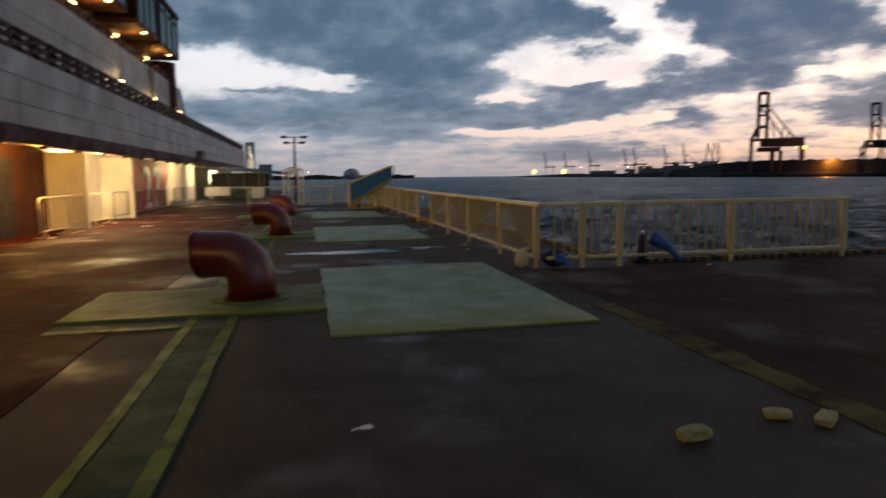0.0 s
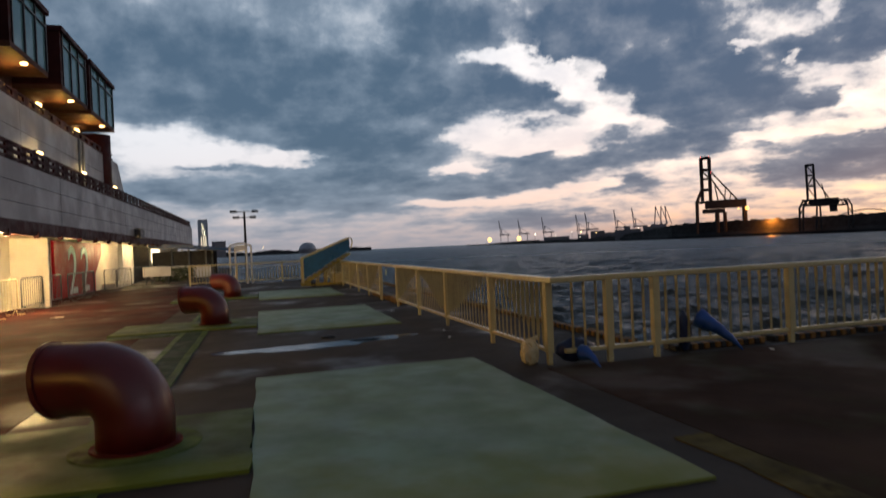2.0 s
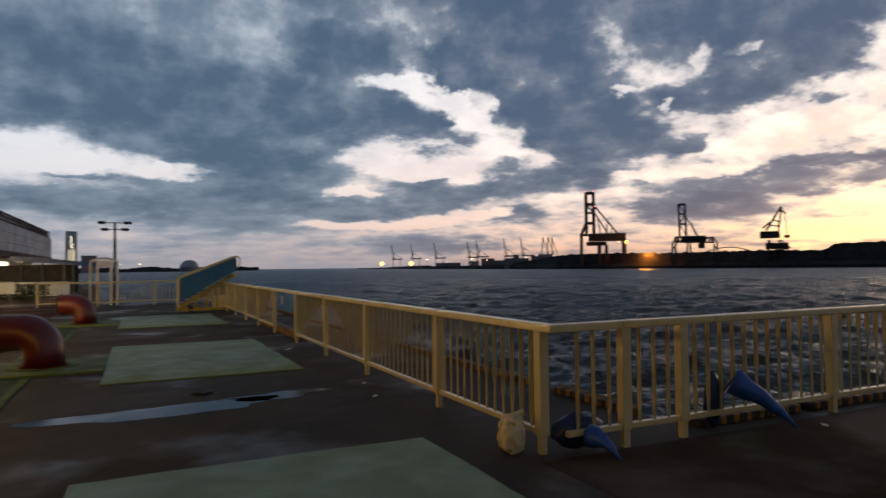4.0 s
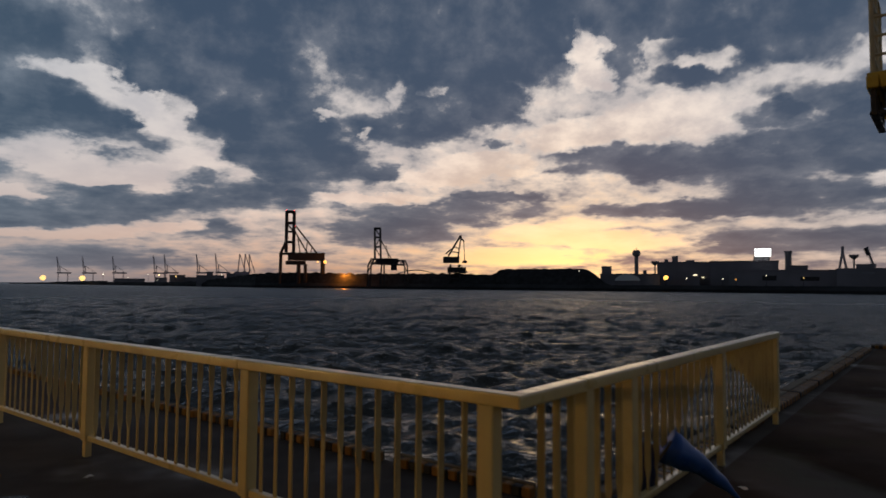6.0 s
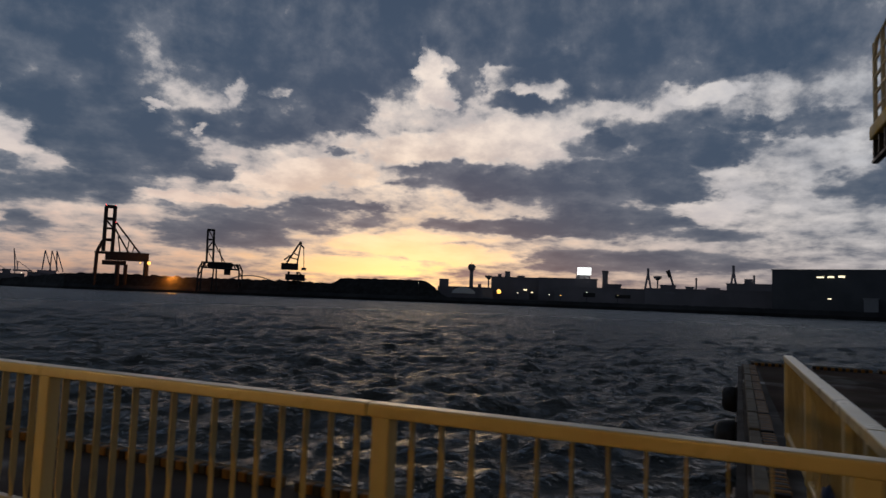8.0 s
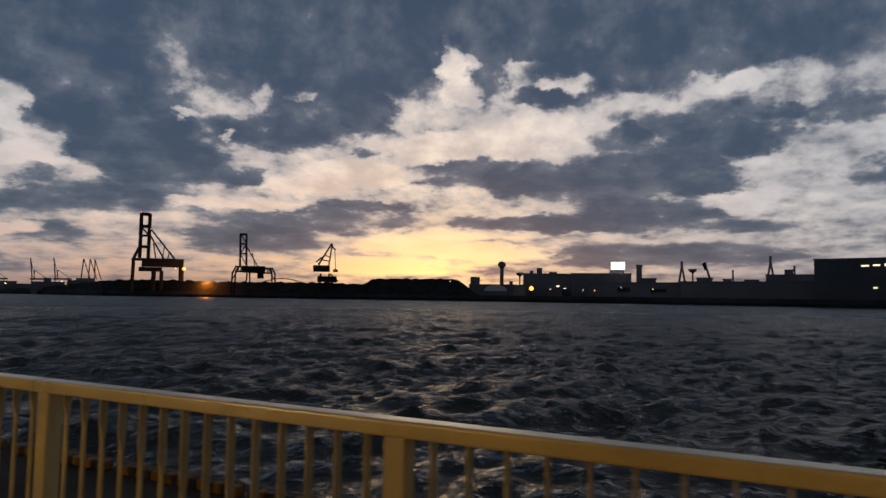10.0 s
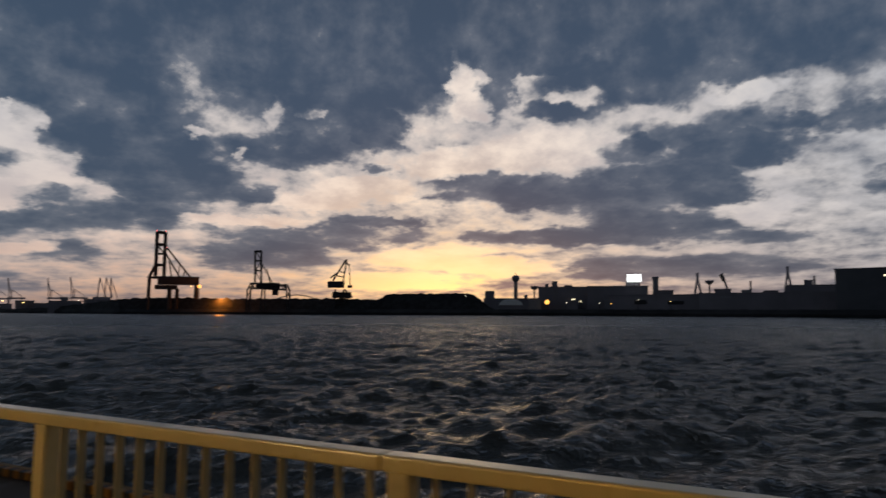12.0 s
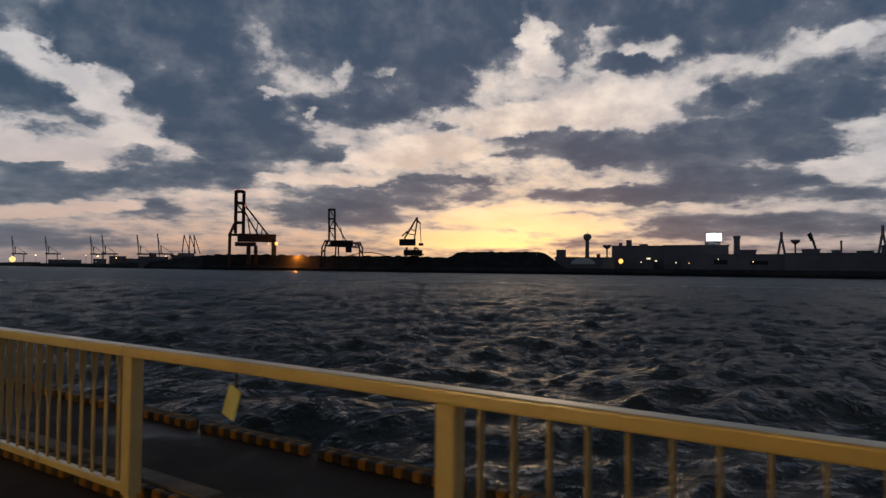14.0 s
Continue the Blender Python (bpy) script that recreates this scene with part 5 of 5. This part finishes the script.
def big_unloader():
    place, rz = frame_of(39.75, 597)
    c = thing("harbour_crane", "tall dark coal unloader crane with raised boom and lamp", "harbour crane", (place[0], place[1], SEA), rz)
    s, cx, base = 0.527, 440.0, 469.0
    bm = bmesh.new()
    beams(bm, ((416.5, 408, 416.5, 337, 3.4), (429, 408, 429, 337, 3.4), (415.5, 337.5, 430, 337.5, 3), (416, 357, 429, 357, 3),
               (416, 372, 429, 372, 2), (416, 390, 429, 390, 3), (416, 357, 429, 372, 1.4)), s, cx, base, 2.4)
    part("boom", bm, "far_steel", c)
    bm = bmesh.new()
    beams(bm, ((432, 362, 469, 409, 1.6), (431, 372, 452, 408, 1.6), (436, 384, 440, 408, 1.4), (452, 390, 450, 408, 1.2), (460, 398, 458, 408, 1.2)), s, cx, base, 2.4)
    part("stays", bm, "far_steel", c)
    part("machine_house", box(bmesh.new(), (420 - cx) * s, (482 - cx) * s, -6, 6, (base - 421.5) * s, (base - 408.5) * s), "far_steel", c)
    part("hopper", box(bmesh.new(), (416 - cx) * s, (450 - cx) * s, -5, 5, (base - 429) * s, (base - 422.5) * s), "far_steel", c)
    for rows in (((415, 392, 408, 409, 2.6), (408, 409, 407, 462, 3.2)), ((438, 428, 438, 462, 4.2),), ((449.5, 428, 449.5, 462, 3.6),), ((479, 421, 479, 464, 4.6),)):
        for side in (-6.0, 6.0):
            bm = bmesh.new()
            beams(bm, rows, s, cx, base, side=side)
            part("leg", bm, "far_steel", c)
    part("sill_beam", box(bmesh.new(), (405 - cx) * s, (422 - cx) * s, -6, 6, (base - 412) * s, (base - 409) * s), "far_steel", c)
    for x, r in ((482.5, 1.5), (470.0, 0.7)):
        bm = bmesh.new()
        bmesh.ops.create_icosphere(bm, subdivisions=2, radius=r)
        bmesh.ops.translate(bm, verts=bm.verts[:], vec=((x - cx) * s, -8, (base - 424) * s))
        part("lamp", bm, "lamp_orange", c, "glowing orange work lamp", smooth=True)
    for x, y in ((416, 335.5), (429, 335.5), (431, 362)):
        bm = bmesh.new()
        bmesh.ops.create_icosphere(bm, subdivisions=1, radius=0.45)
        bmesh.ops.translate(bm, verts=bm.verts[:], vec=((x - cx) * s, -3, (base - y) * s))
        part("beacon", bm, "lamp_red", c, "small red warning light")


def lattice_unloader():
    place, rz = frame_of(47.5, 529)
    c = thing("harbour_crane", "dark lattice coal unloader crane with a raised boom", "harbour crane", (place[0], place[1], SEA), rz)
    s, cx, base = 0.482, 606.0, 470.0
    bm = bmesh.new()
    beams(bm, ((584.5, 420, 583.5, 366, 2.2), (594.5, 420, 593, 366, 2.2), (583, 366.5, 594, 366.5, 2), (584, 382, 594, 382, 1.6), (584, 398, 594, 398, 1.6),
               (584, 366, 594, 382, 1.0), (584, 398, 594, 382, 1.0), (584, 398, 594, 416, 1.0)), s, cx, base, 2.0)
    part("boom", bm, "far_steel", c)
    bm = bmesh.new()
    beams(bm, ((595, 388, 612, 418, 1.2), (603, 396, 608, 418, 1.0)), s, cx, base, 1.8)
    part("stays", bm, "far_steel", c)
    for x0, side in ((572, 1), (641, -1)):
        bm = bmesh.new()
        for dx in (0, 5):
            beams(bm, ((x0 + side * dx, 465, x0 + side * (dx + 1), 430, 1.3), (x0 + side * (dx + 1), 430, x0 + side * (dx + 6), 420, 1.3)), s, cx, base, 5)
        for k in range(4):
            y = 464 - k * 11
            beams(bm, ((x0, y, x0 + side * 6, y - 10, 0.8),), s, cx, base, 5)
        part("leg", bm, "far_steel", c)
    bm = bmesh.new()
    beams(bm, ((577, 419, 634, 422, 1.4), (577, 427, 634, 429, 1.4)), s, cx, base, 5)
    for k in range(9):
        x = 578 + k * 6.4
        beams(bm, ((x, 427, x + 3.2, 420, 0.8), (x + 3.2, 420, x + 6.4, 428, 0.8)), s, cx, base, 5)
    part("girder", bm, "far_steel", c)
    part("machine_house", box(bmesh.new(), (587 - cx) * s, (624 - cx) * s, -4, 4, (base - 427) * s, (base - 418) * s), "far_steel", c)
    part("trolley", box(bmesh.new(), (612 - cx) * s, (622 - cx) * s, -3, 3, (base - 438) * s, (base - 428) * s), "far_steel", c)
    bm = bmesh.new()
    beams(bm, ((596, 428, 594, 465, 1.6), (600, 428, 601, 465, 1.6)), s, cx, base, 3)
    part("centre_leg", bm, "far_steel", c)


def luffing_crane():
    place, rz = frame_of(53.55, 515)
    c = thing("harbour_crane", "dark level-luffing harbour crane with a short jib", "harbour crane", (place[0], place[1], SEA), rz)
    s, cx, base = 0.495, 728.0, 470.0
    bm = bmesh.new()
    beams(bm, ((718, 468, 721, 430, 2.2), (738, 468, 734, 430, 2.2), (716, 452, 744, 452, 1.8), (719, 440, 746, 443, 1.8), (736, 430, 748, 442, 1.2)), s, cx, base, 3)
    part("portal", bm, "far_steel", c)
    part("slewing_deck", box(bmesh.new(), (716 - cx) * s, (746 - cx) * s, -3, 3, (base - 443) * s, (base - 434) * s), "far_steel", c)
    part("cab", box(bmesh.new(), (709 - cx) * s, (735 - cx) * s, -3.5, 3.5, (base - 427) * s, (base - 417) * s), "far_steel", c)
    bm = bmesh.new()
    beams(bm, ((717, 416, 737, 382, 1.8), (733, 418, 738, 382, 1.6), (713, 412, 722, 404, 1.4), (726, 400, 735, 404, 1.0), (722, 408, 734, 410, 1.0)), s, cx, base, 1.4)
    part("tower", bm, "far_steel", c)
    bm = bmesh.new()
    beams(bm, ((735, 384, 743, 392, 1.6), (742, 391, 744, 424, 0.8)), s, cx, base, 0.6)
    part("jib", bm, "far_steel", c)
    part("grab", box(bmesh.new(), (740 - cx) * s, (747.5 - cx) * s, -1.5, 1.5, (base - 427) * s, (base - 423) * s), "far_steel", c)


def quay_crane(bearing, dist, h, lean):
    place, rz = frame_of(bearing, dist)
    c = thing("container_crane", "distant hazy container crane with a raised boom", "harbour crane", (place[0], place[1], SEA), rz, "distant container cranes")
    bm = bmesh.new()
    rod(bm, (0, 0, h * 0.42), (-lean * h * 0.06, 0, h), h * 0.017, 6)
    rod(bm, (h * 0.07, 0, h * 0.42), (-lean * h * 0.05, 0, h * 0.95), h * 0.007, 6)
    part("boom", bm, "hazy_steel", c)
    bm = bmesh.new()
    rod(bm, (h * 0.05, 0, h * 0.42), (h * 0.05, 0, h * 0.66), h * 0.013, 6)
    rod(bm, (h * 0.05, 0, h * 0.66), (h * 0.34, 0, h * 0.44), h * 0.008, 6)
    part("mast", bm, "hazy_steel", c)
    part("girder", box(bmesh.new(), -h * 0.05, h * 0.40, -2, 2, h * 0.385, h * 0.43), "hazy_steel", c)
    for x in (0.0, h * 0.3):
        part("leg", rod(bmesh.new(), (x, 0, 0), (x, 0, h * 0.42), h * 0.013, 6), "hazy_steel", c)


big_unloader()
lattice_unloader()
luffing_crane()
for b, d, el, lean in ((21.1, 1300, 1.95, 1), (22.8, 1280, 2.0, 1), (24.9, 1250, 2.1, 1), (27.9, 1100, 2.2, 1), (28.7, 1120, 2.3, 1), (31.2, 1000, 2.4, 1), (32.7, 1000, 2.5, 1)):
    quay_crane(b, d, d * math.tan(radians(el)) - SEA + 1.6, lean)


def twin_crane():
    place, rz = frame_of(34.8, 900)
    c = thing("container_crane", "distant hazy pair of luffing crane jibs", "harbour crane", (place[0], place[1], SEA), rz, "distant container cranes")
    h = 43.0
    part("house", box(bmesh.new(), -11, 9, -4, 4, h * 0.28, h * 0.45), "hazy_steel", c)
    for x in (-8, 6):
        part("leg", rod(bmesh.new(), (x, 0, 0), (x, 0, h * 0.3), 1.4, 6), "hazy_steel", c)
    for x0, x1 in ((-6, 0), (2, 7), (9, 12)):
        part("jib", rod(bmesh.new(), (x0, 0, h * 0.42), (x1 - 4, 0, h), 0.8, 6), "hazy_steel", c)
        part("jib", rod(bmesh.new(), (x1 + 4, 0, h * 0.42), (x1 - 4, 0, h), 0.6, 6), "hazy_steel", c)


twin_crane()


def span(b0, b1, dist):
    """Width across the view between two bearings."""
    return 2 * dist * math.tan(radians((b1 - b0) / 2))


def level(el, dist):
    return dist * math.tan(radians(el)) + EYE[2]


def far_block(b0, b1, el, dist, label, mat="hazy_wall", windows=(), extras=(), category="industrial building"):
    place, rz = frame_of((b0 + b1) / 2, dist)
    w, top = span(b0, b1, dist), level(el, dist)
    c = thing("industrial_building", label, category, (place[0], place[1], SEA), rz)
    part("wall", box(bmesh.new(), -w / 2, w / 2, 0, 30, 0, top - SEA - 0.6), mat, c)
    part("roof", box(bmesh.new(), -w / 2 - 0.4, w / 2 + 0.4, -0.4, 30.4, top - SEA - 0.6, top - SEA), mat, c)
    for bx, elv, bw, hh, m in windows:
        x = dist * math.tan(radians(bx - (b0 + b1) / 2))
        z = level(elv, dist) - SEA
        part("window", box(bmesh.new(), x - bw / 2, x + bw / 2, -0.25, -0.02, z - hh / 2, z + hh / 2), m, c, "lit window" if "lit" in m else "")
    for bx, elv, bw in extras:
        x = dist * math.tan(radians(bx - (b0 + b1) / 2))
        part("roof_unit", box(bmesh.new(), x - bw / 2, x + bw / 2, 4, 10, top - SEA, level(elv, dist) - SEA), mat, c)
    return c


far_block(71.0, 76.0, 2.05, 500, "grey industrial hall with roof plant across the water", extras=((72.4, 2.55, 4), (71.7, 2.3, 2.5), (73.6, 2.2, 6)),
          windows=((74.0, 0.95, 2.4, 0.9, "lit_window"), (74.6, 0.75, 1.5, 0.6, "lit_window"), (75.3, 0.8, 1.4, 0.6, "lit_window")))
far_block(75.2, 80.2, 2.1, 480, "grey industrial hall under a bright sign across the water", extras=((79.0, 2.45, 10),),
          windows=((78.0, 0.75, 3.5, 0.8, "lamp_orange"),))
far_block(77.0, 84.8, 1.35, 450, "long low grey warehouse on the far quay", windows=((79.6, 0.7, 8, 3, "opening_shade"), (82.4, 0.65, 10, 2.4, "opening_shade")))
far_block(84.2, 94.0, 1.45, 440, "long low grey warehouse on the far quay", windows=((86.2, 1.1, 6, 1.0, "hull_white"),))
far_block(90.5, 94.5, 2.0, 470, "grey ship superstructure behind the warehouses", extras=((92.1, 2.4, 5), (92.5, 2.7, 1.2)), category="ship")
far_block(93.9, 113.0, 3.22, 410, "large dark grey warehouse block at the water's edge", "warehouse_wall",
          windows=((97.2, 2.62, 3.4, 0.8, "lit_window"), (97.9, 2.65, 3.0, 0.8, "lit_window"), (98.6, 2.68, 3.0, 1.0, "lit_window"), (97.8, 0.98, 1.8, 0.6, "lit_window")))
for b0, b1, el, d in ((25.0, 27.2, 0.32, 960), (28.0, 28.9, 0.42, 860), (29.1, 30.3, 0.66, 800), (30.3, 31.4, 0.48, 780), (31.2, 33.4, 0.66, 720), (32.0, 32.5, 0.95, 730), (33.6, 34.3, 0.82, 680), (34.4, 35.6, 0.74, 690)):
    far_block(b0, b1, el, d, "dark port shed among the far cranes")
far_block(66.2, 71.4, 1.05, 560, "low grey sheds on the far quay", extras=((66.7, 1.7, 8), (69.9, 1.35, 3)))
for b0, b1, el, d, mat, label in ((70.2, 71.2, 0.9, 480, "hull_white", "small pale shed on the far quay"), (73.2, 74.4, 0.8, 472, "hazy_wall", "low grey shed on the far quay"),
                                  (76.6, 77.8, 1.0, 466, "hull_white", "pale flat-roofed store on the far quay"), (81.0, 82.2, 1.7, 470, "hazy_wall", "grey stair tower above the warehouses"),
                                  (85.4, 86.6, 1.75, 465, "hazy_wall", "grey roof house above the warehouses"), (87.4, 88.0, 1.65, 460, "hull_white", "pale roof house above the warehouses"),
                                  (89.0, 90.0, 1.6, 455, "hazy_wall", "grey roof house above the warehouses")):
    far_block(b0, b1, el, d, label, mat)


def arched_shed(b0, b1, el, dist):
    place, rz = frame_of((b0 + b1) / 2, dist)
    c = thing("arched_shed", "pale arched-roof shed on the far quay", "shed", (place[0], place[1], SEA), rz)
    w, top = span(b0, b1, dist) / 2, level(el, dist) - SEA
    eave = top * 0.62
    part("wall", box(bmesh.new(), -w, w, 0, 18, 0, eave), "hazy_wall", c)
    bm = bmesh.new()
    rows = [[bm.verts.new((w * 1.03 * math.cos(math.pi * i / 14), y, eave + (top - eave) * math.sin(math.pi * i / 14))) for i in range(15)] for y in (-0.5, 18.5)]
    for i in range(14):
        bm.faces.new((rows[0][i], rows[0][i + 1], rows[1][i + 1], rows[1][i]))
    for row in rows:
        bm.faces.new(row)
    part("roof", bm, "white_paint", c, "pale curved roof")


arched_shed(67.6, 69.6, 1.0, 485)
far_block(100.0, 100.9, 1.1, 400, "small pale shed on the far quay", "hull_white")


def observation_tower():
    place, rz = frame_of(68.95, 800)
    c = thing("control_tower", "slender harbour control tower with a round head", "tower", (place[0], place[1], SEA), rz)
    top = level(3.05, 800) - SEA
    part("shaft", tube(bmesh.new(), [(0, 0, 0), (0, 0, top - 6)], [2.6, 2.2], 14), "hazy_wall", c)
    part("head", tube(bmesh.new(), [(0, 0, top - 8), (0, 0, top - 5.5), (0, 0, top - 2.5), (0, 0, top)], [2.4, 4.6, 4.8, 3.0], 16), "hazy_wall", c)
    part("mast", rod(bmesh.new(), (0, 0, top), (0, 0, top + 3), 0.3, 6), "hazy_wall", c)


def chimney(bearing, el, dist, r, label):
    place, rz = frame_of(bearing, dist)
    c = thing("chimney", label, "chimney", (place[0], place[1], SEA), rz, "far chimneys")
    top = level(el, dist) - SEA
    part("stack", tube(bmesh.new(), [(0, 0, 0), (0, 0, top)], [r * 1.1, r], 14), "hazy_wall", c)
    part("rim", tube(bmesh.new(), [(0, 0, top - 1.6), (0, 0, top + 0.2)], r * 1.2, 14), "hazy_wall", c)


def t_mast(bearing, el, dist):
    place, rz = frame_of(bearing, dist)
    c = thing("light_mast", "tall far floodlight mast with a flared head", "light mast", (place[0], place[1], SEA), rz, "far light masts")
    top = level(el, dist) - SEA
    part("pole", rod(bmesh.new(), (0, 0, 0), (0, 0, top - 3), 0.7, 8), "hazy_wall", c)
    part("head", tube(bmesh.new(), [(0, 0, top - 4), (0, 0, top - 1.6), (0, 0, top)], [0.8, 3.6, 3.8], 12), "hazy_wall", c)


def a_tower(bearing, el, dist, w):
    place, rz = frame_of(bearing, dist)
    c = thing("bridge_tower", "hazy A-shaped cable bridge tower in the distance", "bridge tower", (place[0], place[1], SEA), rz, "far bridge towers")
    top = level(el, dist) - SEA
    for s in (-1, 1):
        part("leg", rod(bmesh.new(), (s * w, 0, 0), (s * 0.6, 0, top * 0.82), 1.5, 6), "hazy_steel", c)
    part("spire", rod(bmesh.new(), (0, 0, top * 0.78), (0, 0, top), 1.6, 6), "hazy_steel", c)


def crawler_crane(bearing, el, dist):
    place, rz = frame_of(bearing, dist)
    c = thing("mobile_crane", "far mobile crane with a leaning jib", "mobile crane", (place[0], place[1], SEA), rz)
    top = level(el, dist) - SEA
    part("jib", rod(bmesh.new(), (4, 0, 6), (-3, 0, top), 0.9, 6), "hazy_wall", c)
    part("head", rod(bmesh.new(), (-4, 0, top * 0.98), (-2, 0, top * 0.82), 1.3, 6), "far_steel", c)
    part("body", box(bmesh.new(), -3, 6, -3, 3, 0, 8), "far_steel", c)


def sign_board():
    place, rz = frame_of(79.1, 478)
    c = thing("roof_sign", "brightly lit white sign board on a roof across the water", "sign", (place[0], place[1], level(2.1, 478)), rz)
    w = span(78.6, 79.75, 478) / 2
    z0, z1 = level(2.42, 478) - level(2.1, 478), level(3.05, 478) - level(2.1, 478)
    part("face", box(bmesh.new(), -w, w, 0, 0.5, z0, z1), "sign_white", c, "glowing white sign face")
    for s in (-0.8, 0, 0.8):
        part("support", box(bmesh.new(), s * w - 0.2, s * w + 0.2, 0.5, 0.9, 0, z1), "far_steel", c)


observation_tower()
chimney(80.8, 2.8, 520, 2.1, "far grey chimney stack")
t_mast(70.6, 2.1, 640)
t_mast(84.95, 2.45, 640)
a_tower(84.0, 3.1, 900, 8)
a_tower(90.6, 3.45, 900, 8)
crawler_crane(86.3, 3.0, 520)
chimney(88.0, 2.35, 620, 0.7, "far slim grey mast")
sign_board()


def far_lamp(bearing, el, dist, r, mat, label):
    place, rz = frame_of(bearing, dist)
    z = level(el, dist)
    c = thing("yard_lamp", label, "yard lamp", (place[0], place[1], SEA), rz, "far yard lamps")
    part("pole", rod(bmesh.new(), (0, 0.6, 0), (0, 0.6, z - SEA), 0.15, 6), "far_steel", c)
    bm = bmesh.new()
    bmesh.ops.create_icosphere(bm, subdivisions=2, radius=r)
    bmesh.ops.translate(bm, verts=bm.verts[:], vec=(0, 0, z - SEA))
    part("lamp", bm, mat, c, smooth=True)


# the two amber spheres are sized to the lamps' glow, not their heads
for b, el, d, r, mat in ((71.75, 0.72, 470, 2.8, "lamp_orange"), (64.6, 1.25, 465, 0.5, "lamp_white"), (20.1, 0.30, 1350, 8.0, "lamp_amber"),
                         (22.75, 0.30, 1050, 6.6, "lamp_amber"), (24.2, 0.62, 980, 1.5, "lamp_white"), (28.3, 0.62, 800, 1.2, "lamp_warm"),
                         (27.5, 0.66, 800, 0.8, "lamp_white"), (33.2, 0.7, 690, 0.8, "lamp_white"), (28.2, 0.2, 790, 0.6, "lamp_white"),
                         (76.2, 0.62, 446, 0.5, "lamp_white"), (73.4, 0.66, 462, 0.6, "lamp_white"), (77.2, 0.58, 442, 0.5, "lamp_orange"), (79.4, 0.9, 442, 0.45, "lamp_white"),
                         (82.0, 0.75, 440, 0.4, "lamp_warm"), (29.6, 0.5, 795, 0.8, "lamp_warm"), (26.0, 0.42, 950, 0.9, "lamp_white"), (5.8, 0.25, 1400, 1.6, "lamp_white"), (-2.2, 0.45, 1320, 1.5, "lamp_white"),
                         (-1.2, 0.5, 1320, 1.5, "lamp_white"), (-3.2, 0.5, 1320, 1.3, "lamp_white"), (0.2, 0.48, 1320, 1.3, "lamp_warm")):
    far_lamp(b, el, d, r * 0.6, mat, "glowing yard lamp on a pole across the water")


def far_arch():
    place, rz = frame_of(49.8, 800)
    c = thing("arch_bridge", "pale low arch bridge far behind the coal heaps", "bridge", (place[0], place[1], SEA), rz)
    top = level(1.25, 800) - SEA
    for y in (0, 9):
        pts = [(-30 + 6 * i, y, top - 6.5 + 7.0 * math.sin(math.pi * i / 10)) for i in range(11)]
        part("arch", tube(bmesh.new(), pts, 0.55, 6), "hazy_steel", c)
    part("girder", box(bmesh.new(), -32, 32, 0, 9, top - 7.5, top - 6.2), "hazy_steel", c)
    for x in (-28, 28):
        part("pier", box(bmesh.new(), x - 1.5, x + 1.5, 1, 8, 0, top - 7.5), "hazy_steel", c)


far_arch()


def city_tower():
    d = 1250
    place, rz = frame_of(-4.62, d)
    c = thing("tower_block", "glass high-rise tower with lit vertical strips", "tower block", (place[0], place[1], SEA), rz)
    w, top = span(-5.0, -4.2, d) / 2, level(3.0, d) - SEA
    part("shaft", box(bmesh.new(), -w, w, 0, 18, 0, top), "hazy_glass", c)
    part("crown", box(bmesh.new(), -w * 0.9, w * 0.9, 1, 17, top, top + 2), "hazy_wall", c)
    for x in (-0.35, 0.12, 0.5):
        part("lit_strip", box(bmesh.new(), x * w - 0.9, x * w + 0.9, -0.3, -0.05, 14, top * 0.58), "lit_wall_strip", c, "lit vertical window strip")
    win = mesh_of("window", box(bmesh.new(), -0.7, 0.7, -0.3, -0.05, 0, 1.6), "lit_window")
    rng = random.Random(8)
    for i in range(14):
        piece("window", win, c, (rng.choice((-0.2, 0.05, 0.3)) * w, 0, top * rng.uniform(0.6, 0.97)))
    low = thing("apartment_block", "low hazy city block beside the tower", "building", (*far_place(-3.4, d), SEA), 3.4)
    part("wall", box(bmesh.new(), -12, 12, 0, 16, 0, level(1.15, d) - SEA), "hazy_wall", low)
    part("roof", box(bmesh.new(), -12.5, 12.5, -0.5, 16.5, level(1.15, d) - SEA, level(1.2, d) - SEA), "hazy_wall", low)


def dome():
    d = 1380
    place, rz = frame_of(3.95, d)
    c = thing("dome_building", "dark domed building on the far bank", "dome", (place[0], place[1], SEA), rz)
    r = span(3.2, 4.7, d) / 2
    bm = bmesh.new()
    bmesh.ops.create_uvsphere(bm, u_segments=24, v_segments=14, radius=r)
    for v in bm.verts:
        v.co.z = max(-2.0, v.co.z * 0.85) + 8
    part("shell", bm, "hazy_glass", c, smooth=True)
    part("base", tube(bmesh.new(), [(0, 0, 0), (0, 0, 9)], r * 1.02, 24), "hazy_wall", c)


city_tower()
dome()
